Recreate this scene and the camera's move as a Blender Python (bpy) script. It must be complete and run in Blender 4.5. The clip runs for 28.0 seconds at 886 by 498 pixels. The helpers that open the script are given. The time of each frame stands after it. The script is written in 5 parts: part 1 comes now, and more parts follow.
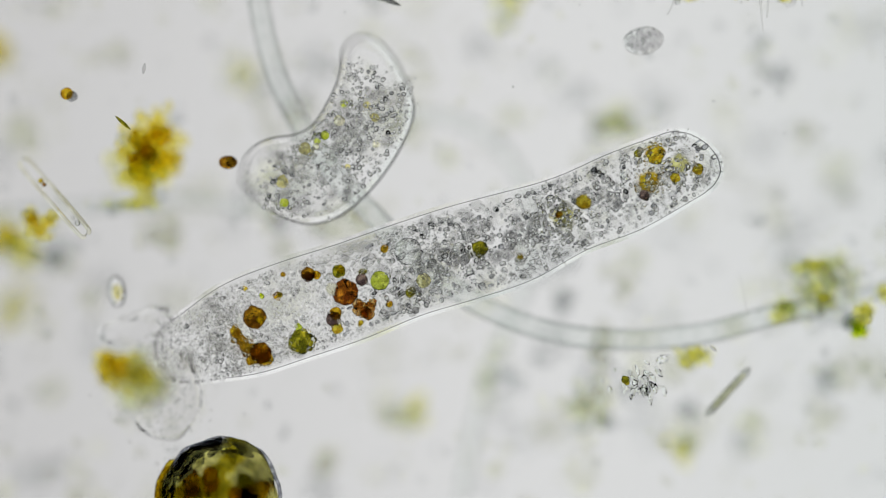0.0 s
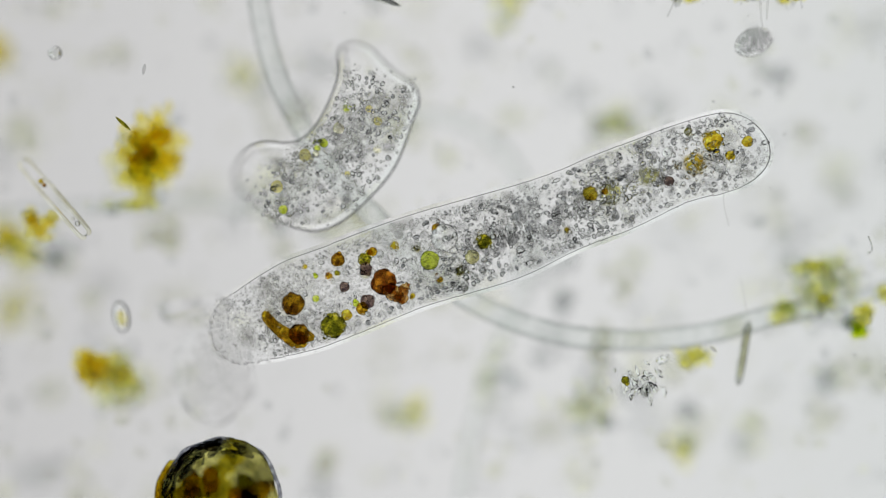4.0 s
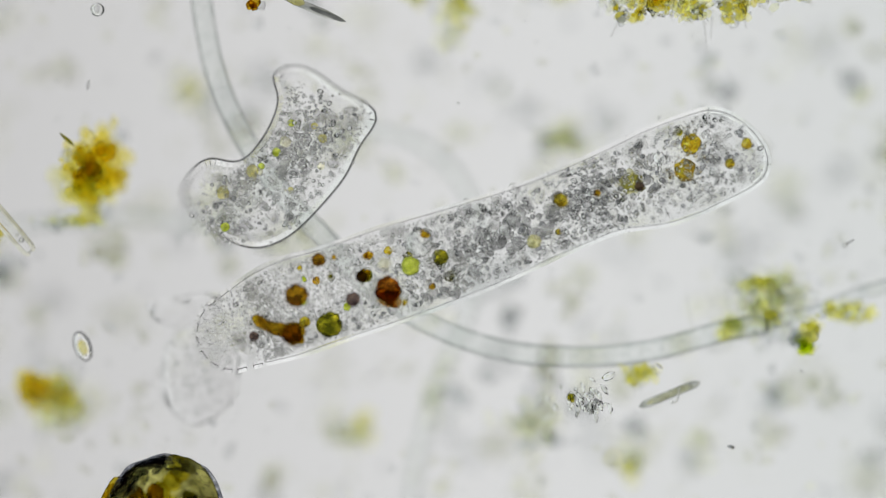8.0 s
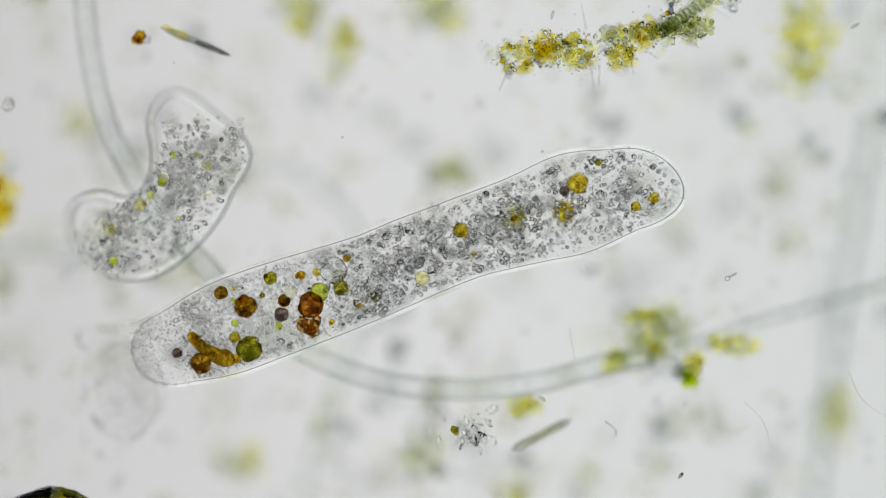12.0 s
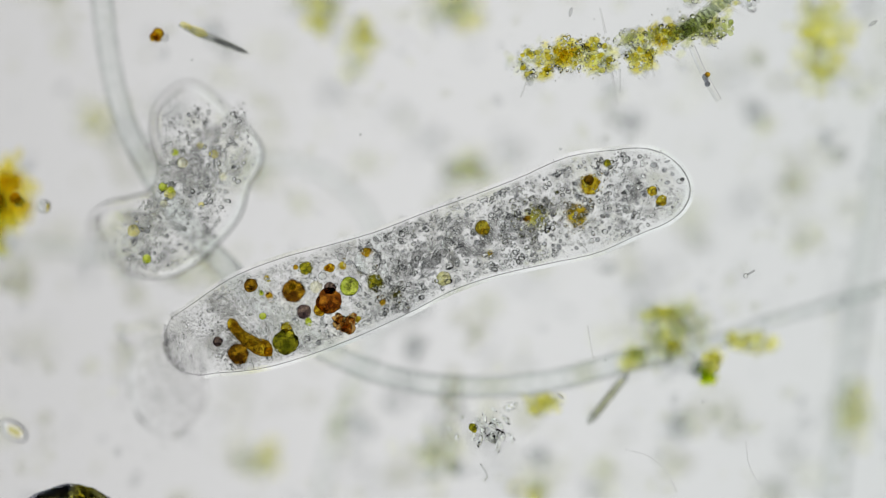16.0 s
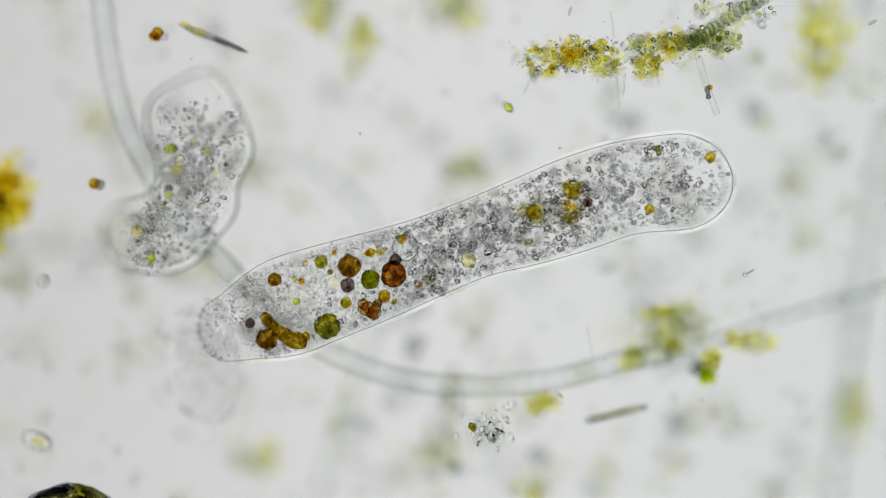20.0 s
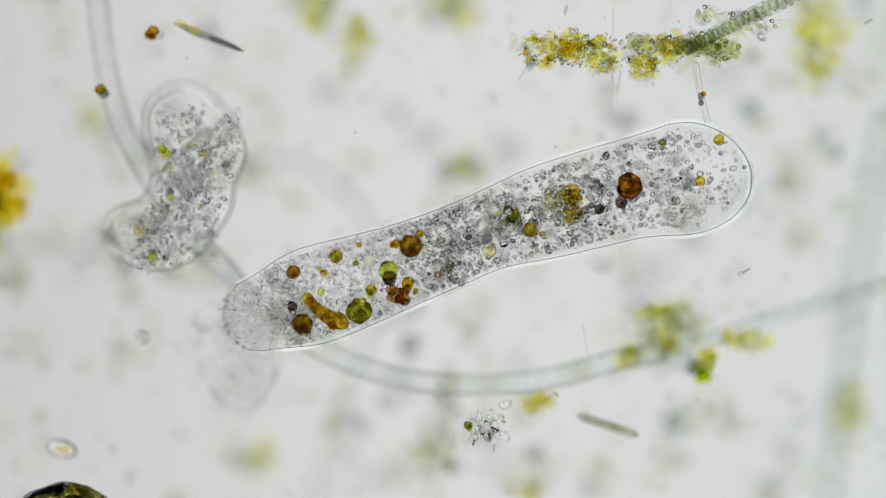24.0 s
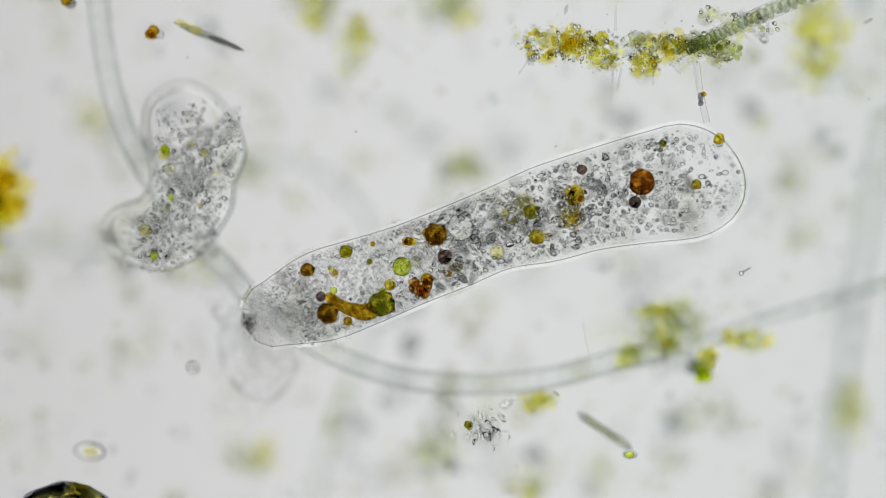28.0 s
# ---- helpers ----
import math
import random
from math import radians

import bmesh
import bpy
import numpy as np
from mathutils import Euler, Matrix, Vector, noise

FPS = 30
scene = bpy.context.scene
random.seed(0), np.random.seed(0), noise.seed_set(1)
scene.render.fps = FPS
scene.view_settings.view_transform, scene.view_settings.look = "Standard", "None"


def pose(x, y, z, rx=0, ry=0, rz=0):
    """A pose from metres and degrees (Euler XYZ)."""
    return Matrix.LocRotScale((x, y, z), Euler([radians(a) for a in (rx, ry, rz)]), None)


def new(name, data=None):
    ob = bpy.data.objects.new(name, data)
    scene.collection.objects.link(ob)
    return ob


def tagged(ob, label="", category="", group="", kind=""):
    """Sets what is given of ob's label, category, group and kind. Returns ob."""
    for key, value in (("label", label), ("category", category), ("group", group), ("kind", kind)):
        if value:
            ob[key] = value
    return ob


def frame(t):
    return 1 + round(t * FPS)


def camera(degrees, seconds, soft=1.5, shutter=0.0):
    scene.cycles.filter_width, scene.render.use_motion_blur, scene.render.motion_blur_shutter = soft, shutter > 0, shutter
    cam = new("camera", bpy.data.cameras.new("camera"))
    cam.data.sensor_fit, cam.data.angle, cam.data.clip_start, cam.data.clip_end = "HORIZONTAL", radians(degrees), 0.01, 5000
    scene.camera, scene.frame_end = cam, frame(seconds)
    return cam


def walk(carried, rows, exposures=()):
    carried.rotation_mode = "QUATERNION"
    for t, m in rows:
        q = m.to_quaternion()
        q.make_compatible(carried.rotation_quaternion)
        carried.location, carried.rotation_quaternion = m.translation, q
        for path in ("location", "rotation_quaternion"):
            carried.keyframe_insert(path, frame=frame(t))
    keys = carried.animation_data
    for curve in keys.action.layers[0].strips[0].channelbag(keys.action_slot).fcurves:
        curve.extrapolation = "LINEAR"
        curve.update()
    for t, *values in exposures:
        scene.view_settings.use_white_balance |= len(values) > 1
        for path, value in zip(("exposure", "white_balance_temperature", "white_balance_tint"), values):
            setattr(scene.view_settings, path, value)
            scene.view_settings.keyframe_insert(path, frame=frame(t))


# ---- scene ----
# One millimetre of the world stands for one step of the eyepiece scale; the stage is the plane z = 0.
DIST = 8.96
cam = camera(10, 28.0, 1.0)
cam.data.dof.use_dof = True
cam.data.dof.focus_distance = DIST
cam.data.dof.aperture_fstop = 0.150
# seconds, sideways and upward place of the stage drive, and of the focus drive, in millimetres
PAN = [(0, -270, -83, -4), (1, -270, -83, -6), (2, -270, -83, 0), (2.5, -270, -82, -46), (3, -270, -82, 14), (3.5, -270, -82, 0), (5.5, -270, -82, -6),
       (6, -270, -82, -28), (6.5, -256, -80, -12), (7, -191, -62, 0), (7.5, -172, -56, -10), (8, -173, -53, -30), (8.5, -172, -54, -52),
       (9, -165, -54, -30), (9.5, -164, -51, 6), (10, -83, -34, 6), (10.5, -23, -14, 6), (11, -22, -14, 6), (11.5, -18, -14, 6), (12, 32, 6, 6),
       (12.5, 31, 7, 6), (14.5, 6, 1, 6), (15, 3, 2, 6), (15.5, 0, 2, 6), (17, 0, 0, 6), (20, 1, 0, 8), (21.5, 5, -2, 6), (23.5, 9, -2, 4), (25, 8, -2, 4), (28, 8, -3, 4)]
walk(cam, [(t, pose(x / 1000, y / 1000, DIST + f / 1000)) for t, x, y, f in PAN])

# ---- light: the lamp field below the slide, and a dim room ----
world = bpy.data.worlds.new("room")
scene.world = world
world.use_nodes = True
world.node_tree.nodes["Background"].inputs[0].default_value = (0.9, 0.95, 1.0, 1)
world.node_tree.nodes["Background"].inputs[1].default_value = 0.06
scene.cycles.max_bounces = 48
scene.cycles.transmission_bounces = 48
scene.cycles.transparent_max_bounces = 48

rnd = random.Random(7)


# ---- materials ----
def material(name):
    m = bpy.data.materials.new(name)
    m.use_nodes = True
    m.node_tree.nodes.clear()
    return m, m.node_tree.nodes, m.node_tree.links


def gel(name, c1, c2, ior, scale=40.0, lo=0.35, hi=0.65, bump=0.0, clear=0.0, spread=0.10):
    """A see-through body that absorbs light: two tints mixed by grain at two scales, bent light at its faces."""
    m, n, k = material(name)
    out = n.new("ShaderNodeOutputMaterial")
    ref = n.new("ShaderNodeBsdfRefraction")
    ref.inputs["IOR"].default_value = ior
    ref.inputs["Roughness"].default_value = 0.0
    pos = n.new("ShaderNodeTexCoord")
    grain = n.new("ShaderNodeTexNoise")
    grain.inputs["Scale"].default_value = scale
    grain.inputs["Detail"].default_value = 5.0
    grain.inputs["Roughness"].default_value = 0.64 if bump else 0.5
    k.new(pos.outputs["Object"], grain.inputs["Vector"])
    ramp = n.new("ShaderNodeValToRGB")
    ramp.color_ramp.elements[0].position, ramp.color_ramp.elements[1].position = lo, hi
    ramp.color_ramp.elements[0].color, ramp.color_ramp.elements[1].color = (*c1, 1), (*c2, 1)
    k.new(grain.outputs["Fac"], ramp.inputs["Fac"])
    isle = n.new("ShaderNodeNewGeometry")
    vary = n.new("ShaderNodeHueSaturation")
    rng = n.new("ShaderNodeMapRange")
    rng.inputs["To Min"].default_value, rng.inputs["To Max"].default_value = 0.98 - spread, 0.98 + spread
    whole = n.new("ShaderNodeObjectInfo")
    both = n.new("ShaderNodeMath")
    both.operation = "ADD"
    k.new(isle.outputs["Random Per Island"], both.inputs[0])
    k.new(whole.outputs["Random"], both.inputs[1])
    rng.inputs["From Max"].default_value = 2.0
    k.new(both.outputs[0], rng.inputs["Value"])
    k.new(rng.outputs["Result"], vary.inputs["Value"])
    k.new(ramp.outputs["Color"], vary.inputs["Color"])
    k.new(vary.outputs["Color"], ref.inputs["Color"])
    if bump:
        bm = n.new("ShaderNodeBump")
        bm.inputs["Strength"].default_value = bump
        bm.inputs["Distance"].default_value = 0.004
        k.new(grain.outputs["Fac"], bm.inputs["Height"])
        k.new(bm.outputs["Normal"], ref.inputs["Normal"])
    if clear:
        mix = n.new("ShaderNodeMixShader")
        tr = n.new("ShaderNodeBsdfTransparent")
        mix.inputs[0].default_value = clear
        k.new(ref.outputs[0], mix.inputs[1])
        k.new(tr.outputs[0], mix.inputs[2])
        k.new(mix.outputs[0], out.inputs[0])
    else:
        k.new(ref.outputs[0], out.inputs[0])
    return m


def lamp_material():
    m, n, k = material("lamp_field")
    out = n.new("ShaderNodeOutputMaterial")
    em = n.new("ShaderNodeEmission")
    pos = n.new("ShaderNodeTexCoord")
    sep = n.new("ShaderNodeSeparateXYZ")
    ramp = n.new("ShaderNodeValToRGB")
    noise_tex = n.new("ShaderNodeTexNoise")
    noise_tex.inputs["Scale"].default_value = 1.4
    noise_tex.inputs["Detail"].default_value = 2.0
    k.new(pos.outputs["Object"], sep.inputs[0])
    mr = n.new("ShaderNodeMapRange")
    mr.inputs["From Min"].default_value, mr.inputs["From Max"].default_value = -1.6, 1.6
    k.new(sep.outputs["X"], mr.inputs["Value"])
    k.new(mr.outputs["Result"], ramp.inputs["Fac"])
    e = ramp.color_ramp.elements
    e[0].position, e[0].color = 0.0, (0.600, 0.594, 0.594, 1)
    e[1].position, e[1].color = 1.0, (0.672, 0.695, 0.690, 1)
    mid = e.new(0.5)
    mid.color = (0.728, 0.728, 0.728, 1)
    k.new(pos.outputs["Object"], noise_tex.inputs["Vector"])
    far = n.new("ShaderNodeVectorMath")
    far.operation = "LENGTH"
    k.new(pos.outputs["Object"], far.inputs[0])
    # added brighter ring beyond the view, so bent rays make light edges
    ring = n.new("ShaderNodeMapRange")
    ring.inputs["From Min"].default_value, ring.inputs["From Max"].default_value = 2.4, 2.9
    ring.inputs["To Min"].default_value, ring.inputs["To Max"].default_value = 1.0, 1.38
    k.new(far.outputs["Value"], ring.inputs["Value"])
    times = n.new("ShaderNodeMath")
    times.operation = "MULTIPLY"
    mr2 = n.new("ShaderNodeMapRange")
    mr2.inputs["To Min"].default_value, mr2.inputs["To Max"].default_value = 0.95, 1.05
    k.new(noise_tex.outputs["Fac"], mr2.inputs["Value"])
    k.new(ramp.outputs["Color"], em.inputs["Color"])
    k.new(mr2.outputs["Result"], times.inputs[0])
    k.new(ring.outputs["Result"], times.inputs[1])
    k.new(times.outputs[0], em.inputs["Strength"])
    k.new(em.outputs[0], out.inputs[0])
    return m


def slide_material():
    m, n, k = material("slide_glass")
    out = n.new("ShaderNodeOutputMaterial")
    mix = n.new("ShaderNodeMixShader")
    tr = n.new("ShaderNodeBsdfTransparent")
    gl = n.new("ShaderNodeBsdfGlossy")
    gl.inputs["Roughness"].default_value = 0.05
    tr.inputs["Color"].default_value = (0.995, 0.998, 0.997, 1)
    mix.inputs[0].default_value = 0.015
    k.new(tr.outputs[0], mix.inputs[1])
    k.new(gl.outputs[0], mix.inputs[2])
    k.new(mix.outputs[0], out.inputs[0])
    return m


MEMBRANE = gel("membrane", (0.99, 0.99, 0.99), (1, 1, 1), 1.23, 25, clear=0.18, spread=0.0)
HYALINE = gel("hyaline_plasm", (0.98, 0.98, 0.98), (1, 1, 1), 1.23, 20, clear=0.2, spread=0.0)
TAIL = gel("tail_plasm", (0.97, 0.97, 0.97), (1, 1, 1), 1.15, 30, bump=0.3, clear=0.2, spread=0.02)
GRANULE = gel("granule", (0.95, 0.955, 0.955), (0.99, 0.99, 0.99), 1.6, 30, spread=0.04)
DARK_GRANULE = gel("dark_granule", (0.66, 0.67, 0.68), (0.84, 0.84, 0.85), 1.45, 200)
MIST = gel("plasm_mist", (0.955, 0.955, 0.95), (0.99, 0.99, 0.985), 1.02, 60)
SPECK = gel("plasm_speck", (0.98, 0.98, 0.98), (1, 1, 1), 1.38, 30)
GRIT = gel("plasm_grit", (0.985, 0.985, 0.98), (1, 1, 1), 1.10, 30)
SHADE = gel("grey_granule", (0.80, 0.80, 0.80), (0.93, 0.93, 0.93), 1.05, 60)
YELLOW = gel("yellow_food", (0.62, 0.46, 0.04), (0.99, 0.95, 0.36), 1.10, 85, 0.40, 0.60, bump=1.0)
AMBER = gel("amber_food", (0.46, 0.28, 0.04), (0.99, 0.84, 0.20), 1.06, 70, 0.40, 0.60, bump=0.7)
BROWN = gel("brown_food", (0.29, 0.17, 0.06), (0.98, 0.76, 0.16), 1.06, 58, 0.44, 0.62, bump=0.7)
RUST = gel("rust_food", (0.32, 0.15, 0.06), (0.94, 0.62, 0.18), 1.06, 70, 0.44, 0.62, bump=0.7)
ORANGE = gel("orange_food", (0.64, 0.38, 0.12), (0.96, 0.80, 0.45), 1.10, 150, 0.40, 0.60, bump=1.0, clear=0.15)
LIME = gel("lime_floc", (0.80, 0.88, 0.22), (0.96, 0.98, 0.50), 1.03, 60, clear=0.2)
OLIVE = gel("olive_food", (0.30, 0.31, 0.07), (0.94, 0.88, 0.22), 1.06, 62, 0.43, 0.62, bump=0.7)
PLUM = gel("plum_food", (0.20, 0.15, 0.17), (0.66, 0.57, 0.50), 1.07, 90, 0.40, 0.62, bump=0.7)
PALE_OLIVE = gel("pale_olive_food", (0.68, 0.68, 0.36), (0.95, 0.93, 0.58), 1.05, 62, 0.38, 0.62, bump=1.0, clear=0.15)
GREEN = gel("green_cell", (0.74, 0.82, 0.14), (0.96, 0.99, 0.55), 1.18, 150, 0.38, 0.62, bump=0.6)
BUBBLE = gel("clear_bubble", (0.97, 0.96, 0.86), (1, 1, 0.96), 1.02, 60, clear=0.3)
VACUOLE = gel("clear_vacuole", (0.94, 0.95, 0.94), (1, 1, 1), 1.25, 90, bump=0.5)
OVAL = gel("oval_cell", (0.84, 0.82, 0.52), (0.99, 0.98, 0.82), 1.22, 110, 0.38, 0.62, bump=0.6)
PALE = gel("pale_bright", (0.95, 0.93, 0.78), (1, 1, 0.94), 1.10, 60)
FLOC_GOLD = gel("golden_floc", (0.93, 0.86, 0.34), (0.99, 0.97, 0.70), 1.03, 60, clear=0.3)
FLOC_YELLOW = gel("yellow_floc", (0.945, 0.937, 0.66), (0.99, 0.987, 0.86), 1.03, 60, clear=0.3)
FLOC_GREEN = gel("green_floc", (0.895, 0.908, 0.74), (0.975, 0.98, 0.89), 1.03, 60, clear=0.3)
FLOC_PALE = gel("pale_floc", (0.945, 0.955, 0.87), (0.985, 0.985, 0.96), 1.025, 60, clear=0.4)
FLOC_GREY = gel("grey_floc", (0.86, 0.87, 0.87), (0.96, 0.965, 0.965), 1.03, 60, clear=0.3)
FILAMENT = gel("filament_sheath", (0.915, 0.932, 0.922), (0.972, 0.98, 0.974), 1.03, 90, 0.4, 0.6, bump=0.4)
WALL = gel("filament_wall", (0.885, 0.897, 0.893), (0.955, 0.96, 0.957), 1.02, 60, 0.4, 0.6)
THREAD = gel("thread", (0.94, 0.95, 0.942), (0.975, 0.98, 0.976), 1.03, 30)
SILICA = gel("silica", (0.90, 0.89, 0.82), (1, 1, 0.96), 1.16, 40)
SILICA_PALE = gel("pale_silica", (0.95, 0.95, 0.94), (1, 1, 1), 1.10, 40, clear=0.4)
CRYSTAL = gel("crystal", (0.95, 0.96, 0.95), (1, 1, 1), 1.20, 60)
SHELL = gel("egg_shell", (0.46, 0.45, 0.20), (0.90, 0.88, 0.52), 1.035, 45, 0.36, 0.64, bump=0.5)
CRUST = gel("egg_crust", (0.40, 0.41, 0.43), (0.80, 0.80, 0.80), 1.06, 60, 0.3, 0.7, bump=1.0)
CRUST_YELLOW = gel("yellow_crust", (0.92, 0.85, 0.24), (0.99, 0.97, 0.50), 1.06, 120, 0.38, 0.62, bump=0.8, clear=0.25)
CRUST_GREEN = gel("green_crust", (0.66, 0.72, 0.36), (0.93, 0.95, 0.68), 1.06, 120, 0.38, 0.62, bump=0.8, clear=0.25)
SHARD = gel("crust_shard", (0.93, 0.94, 0.92), (1, 1, 1), 1.45, 60)
DARK_CRUST = gel("dark_egg_crust", (0.40, 0.41, 0.45), (0.82, 0.83, 0.85), 1.06, 110, 0.35, 0.65, bump=1.0)
STEM = gel("stem_cells", (0.70, 0.73, 0.64), (0.93, 0.945, 0.89), 1.012, 90, 0.38, 0.62, bump=1.0)
YOLK = gel("egg_yolk", (0.62, 0.57, 0.10), (0.93, 0.89, 0.44), 1.01, 50)
ROD = gel("rod_cell", (0.60, 0.61, 0.59), (0.84, 0.85, 0.82), 1.12, 40)


# ---- building blocks ----
def ball(sub):
    bm = bmesh.new()
    bmesh.ops.create_icosphere(bm, subdivisions=sub, radius=1.0)
    bm.verts.ensure_lookup_table()
    v = np.array([x.co[:] for x in bm.verts])
    f = [[w.index for w in g.verts] for g in bm.faces]
    bm.free()
    return v, np.array(f)


BALLS = {s: ball(s) for s in (1, 2, 3, 4)}


def mesh_of(name, verts, faces, mat):
    me = bpy.data.meshes.new(name)
    me.from_pydata([tuple(p) for p in verts], [], [tuple(f) for f in faces])
    me.polygons.foreach_set("use_smooth", [True] * len(me.polygons))
    me.materials.append(mat)
    me.update()
    return me


def blobs(name, items, mat, sub=1, lump=0.0, seed=0):
    """One mesh of balls; an item is x, y, z, radius and, if given, three stretch factors. lump: how uneven they are."""
    v0, f0 = BALLS[sub]
    vs, fs, base = [], [], 0
    r = random.Random(seed)
    for it in items:
        x, y, z, rad = it[:4]
        st = np.array(it[4:7]) if len(it) > 6 else np.ones(3)
        v = v0.copy()
        if lump:
            o = Vector((r.uniform(-50, 50), r.uniform(-50, 50), r.uniform(-50, 50)))
            v = v * np.array([1 + lump * noise.noise(Vector(p) * 1.6 + o) + 0.24 * lump * noise.noise(Vector(p) * 3.6 + o) for p in v])[:, None]
        a = r.uniform(0, 6.28)
        v = v * rad * st
        if len(it) > 7:
            a = it[7]
        c, s = math.cos(a), math.sin(a)
        v = np.stack([v[:, 0] * c - v[:, 1] * s, v[:, 0] * s + v[:, 1] * c, v[:, 2]], 1) + np.array([x, y, z])
        vs.append(v)
        fs.append(f0 + base)
        base += len(v0)
    return mesh_of(name, np.concatenate(vs), np.concatenate(fs), mat)


def tube(name, pts, radius, mat, sides=14, steps=8, taper=None, wobble=0.0):
    """A closed tube along a smooth line."""
    line = [p for p in smooth(pts, steps)]
    vs, fs = [], []
    for i, p in enumerate(line):
        d = (line[min(i + 1, len(line) - 1)] - line[max(i - 1, 0)]).normalized()
        s = d.cross(Vector((0, 0, 1))).normalized()
        u = s.cross(d)
        rr = radius * (taper(i / (len(line) - 1)) if taper else 1.0)
        rr *= 1 + wobble * noise.noise(p * 14)
        for j in range(sides):
            a = 2 * math.pi * j / sides
            vs.append(p + s * math.cos(a) * rr + u * math.sin(a) * rr)
    n = len(line)
    for i in range(n - 1):
        for j in range(sides):
            a, b = i * sides + j, i * sides + (j + 1) % sides
            fs.append((a, b, b + sides, a + sides))
    fs.append(tuple(range(sides))[::-1])
    fs.append(tuple((n - 1) * sides + j for j in range(sides)))
    me = mesh_of(name, vs, fs, mat)
    bm = bmesh.new()
    bm.from_mesh(me)
    bmesh.ops.recalc_face_normals(bm, faces=bm.faces)
    bm.to_mesh(me)
    bm.free()
    return me


def smooth(pts, steps):
    """Points of a smooth line through the given ones."""
    p = [Vector(q) for q in pts]
    p = [2 * p[0] - p[1]] + p + [2 * p[-1] - p[-2]]
    out = []
    for i in range(1, len(p) - 2):
        a, b, c, d = p[i - 1:i + 3]
        for j in range(steps):
            t = j / steps
            out.append(0.5 * (2 * b + (c - a) * t + (2 * a - 5 * b + 4 * c - d) * t * t + (3 * b - a - 3 * c + d) * t ** 3))
    out.append(p[-2])
    return out


def part(name, me, parent, label="", m=None):
    ob = new(name, me)
    ob.parent = parent
    if m is not None:
        ob.matrix_basis = m
    if label:
        tagged(ob, label)
    return ob


def at(px, py, z=0.0):
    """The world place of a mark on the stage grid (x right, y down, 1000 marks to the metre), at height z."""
    s = (DIST - z) / DIST
    return Vector(((px - 784) / 1000 * s, (441 - py) / 1000 * s, z))


def pan(t):
    for (a, x0, y0, _), (b, x1, y1, _) in zip(PAN, PAN[1:]):
        if a <= t <= b:
            f = (t - a) / (b - a)
            return x0 + (x1 - x0) * f, y0 + (y1 - y0) * f
    return PAN[-1][1:3]


def seen(t, px, py, z=0.0):
    """As at(), for a mark read while the stage stood as at t seconds."""
    x, y = pan(t)
    return at(px + x, py - y, z)


CRUMBS = {}


def crumb(mat, k):
    """One of five uneven crumbs of unit size in that stuff, made once."""
    if (mat.name, k) not in CRUMBS:
        CRUMBS[mat.name, k] = blobs("crumb", [(0, 0, 0, 1.0)], mat, 2, 0.5, k * 17 + len(mat.name))
    return CRUMBS[mat.name, k]


GRAINS = [blobs("granule", [(0, 0, 0, 1.0)], DARK_GRANULE if k % 4 == 3 else GRANULE, 2, 0.06, 70 + k) for k in range(16)]


# ---- the slide and the lamp ----
def build_stage():
    bm = bmesh.new()
    bmesh.ops.create_cube(bm, size=1.0)
    bmesh.ops.scale(bm, vec=(5.2, 3.4, 0.08), verts=bm.verts)
    bmesh.ops.bevel(bm, geom=bm.edges[:], offset=0.012, segments=2, affect="EDGES")
    me = bpy.data.meshes.new("ground")
    bm.to_mesh(me)
    bm.free()
    me.materials.append(slide_material())
    ob = new("ground", me)
    ob.location = (0, 0, -0.56)
    tagged(ob, "clear glass microscope slide under the drop of pond water", "glass slide", kind="structure")
    bm = bmesh.new()
    bmesh.ops.create_circle(bm, cap_ends=True, segments=128, radius=5.0)
    me = bpy.data.meshes.new("backdrop")
    bm.to_mesh(me)
    bm.free()
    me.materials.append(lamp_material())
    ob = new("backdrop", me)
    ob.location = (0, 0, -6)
    tagged(ob, "pale grey lamp field below the slide, with an added brighter outer ring", "lamp field", kind="structure")


# ---- the two amoebas ----
# Each station: seconds, then the marks (x, y, half width) along the middle from tail to head, then the tip of the head.
BIG, SMALL = [], []


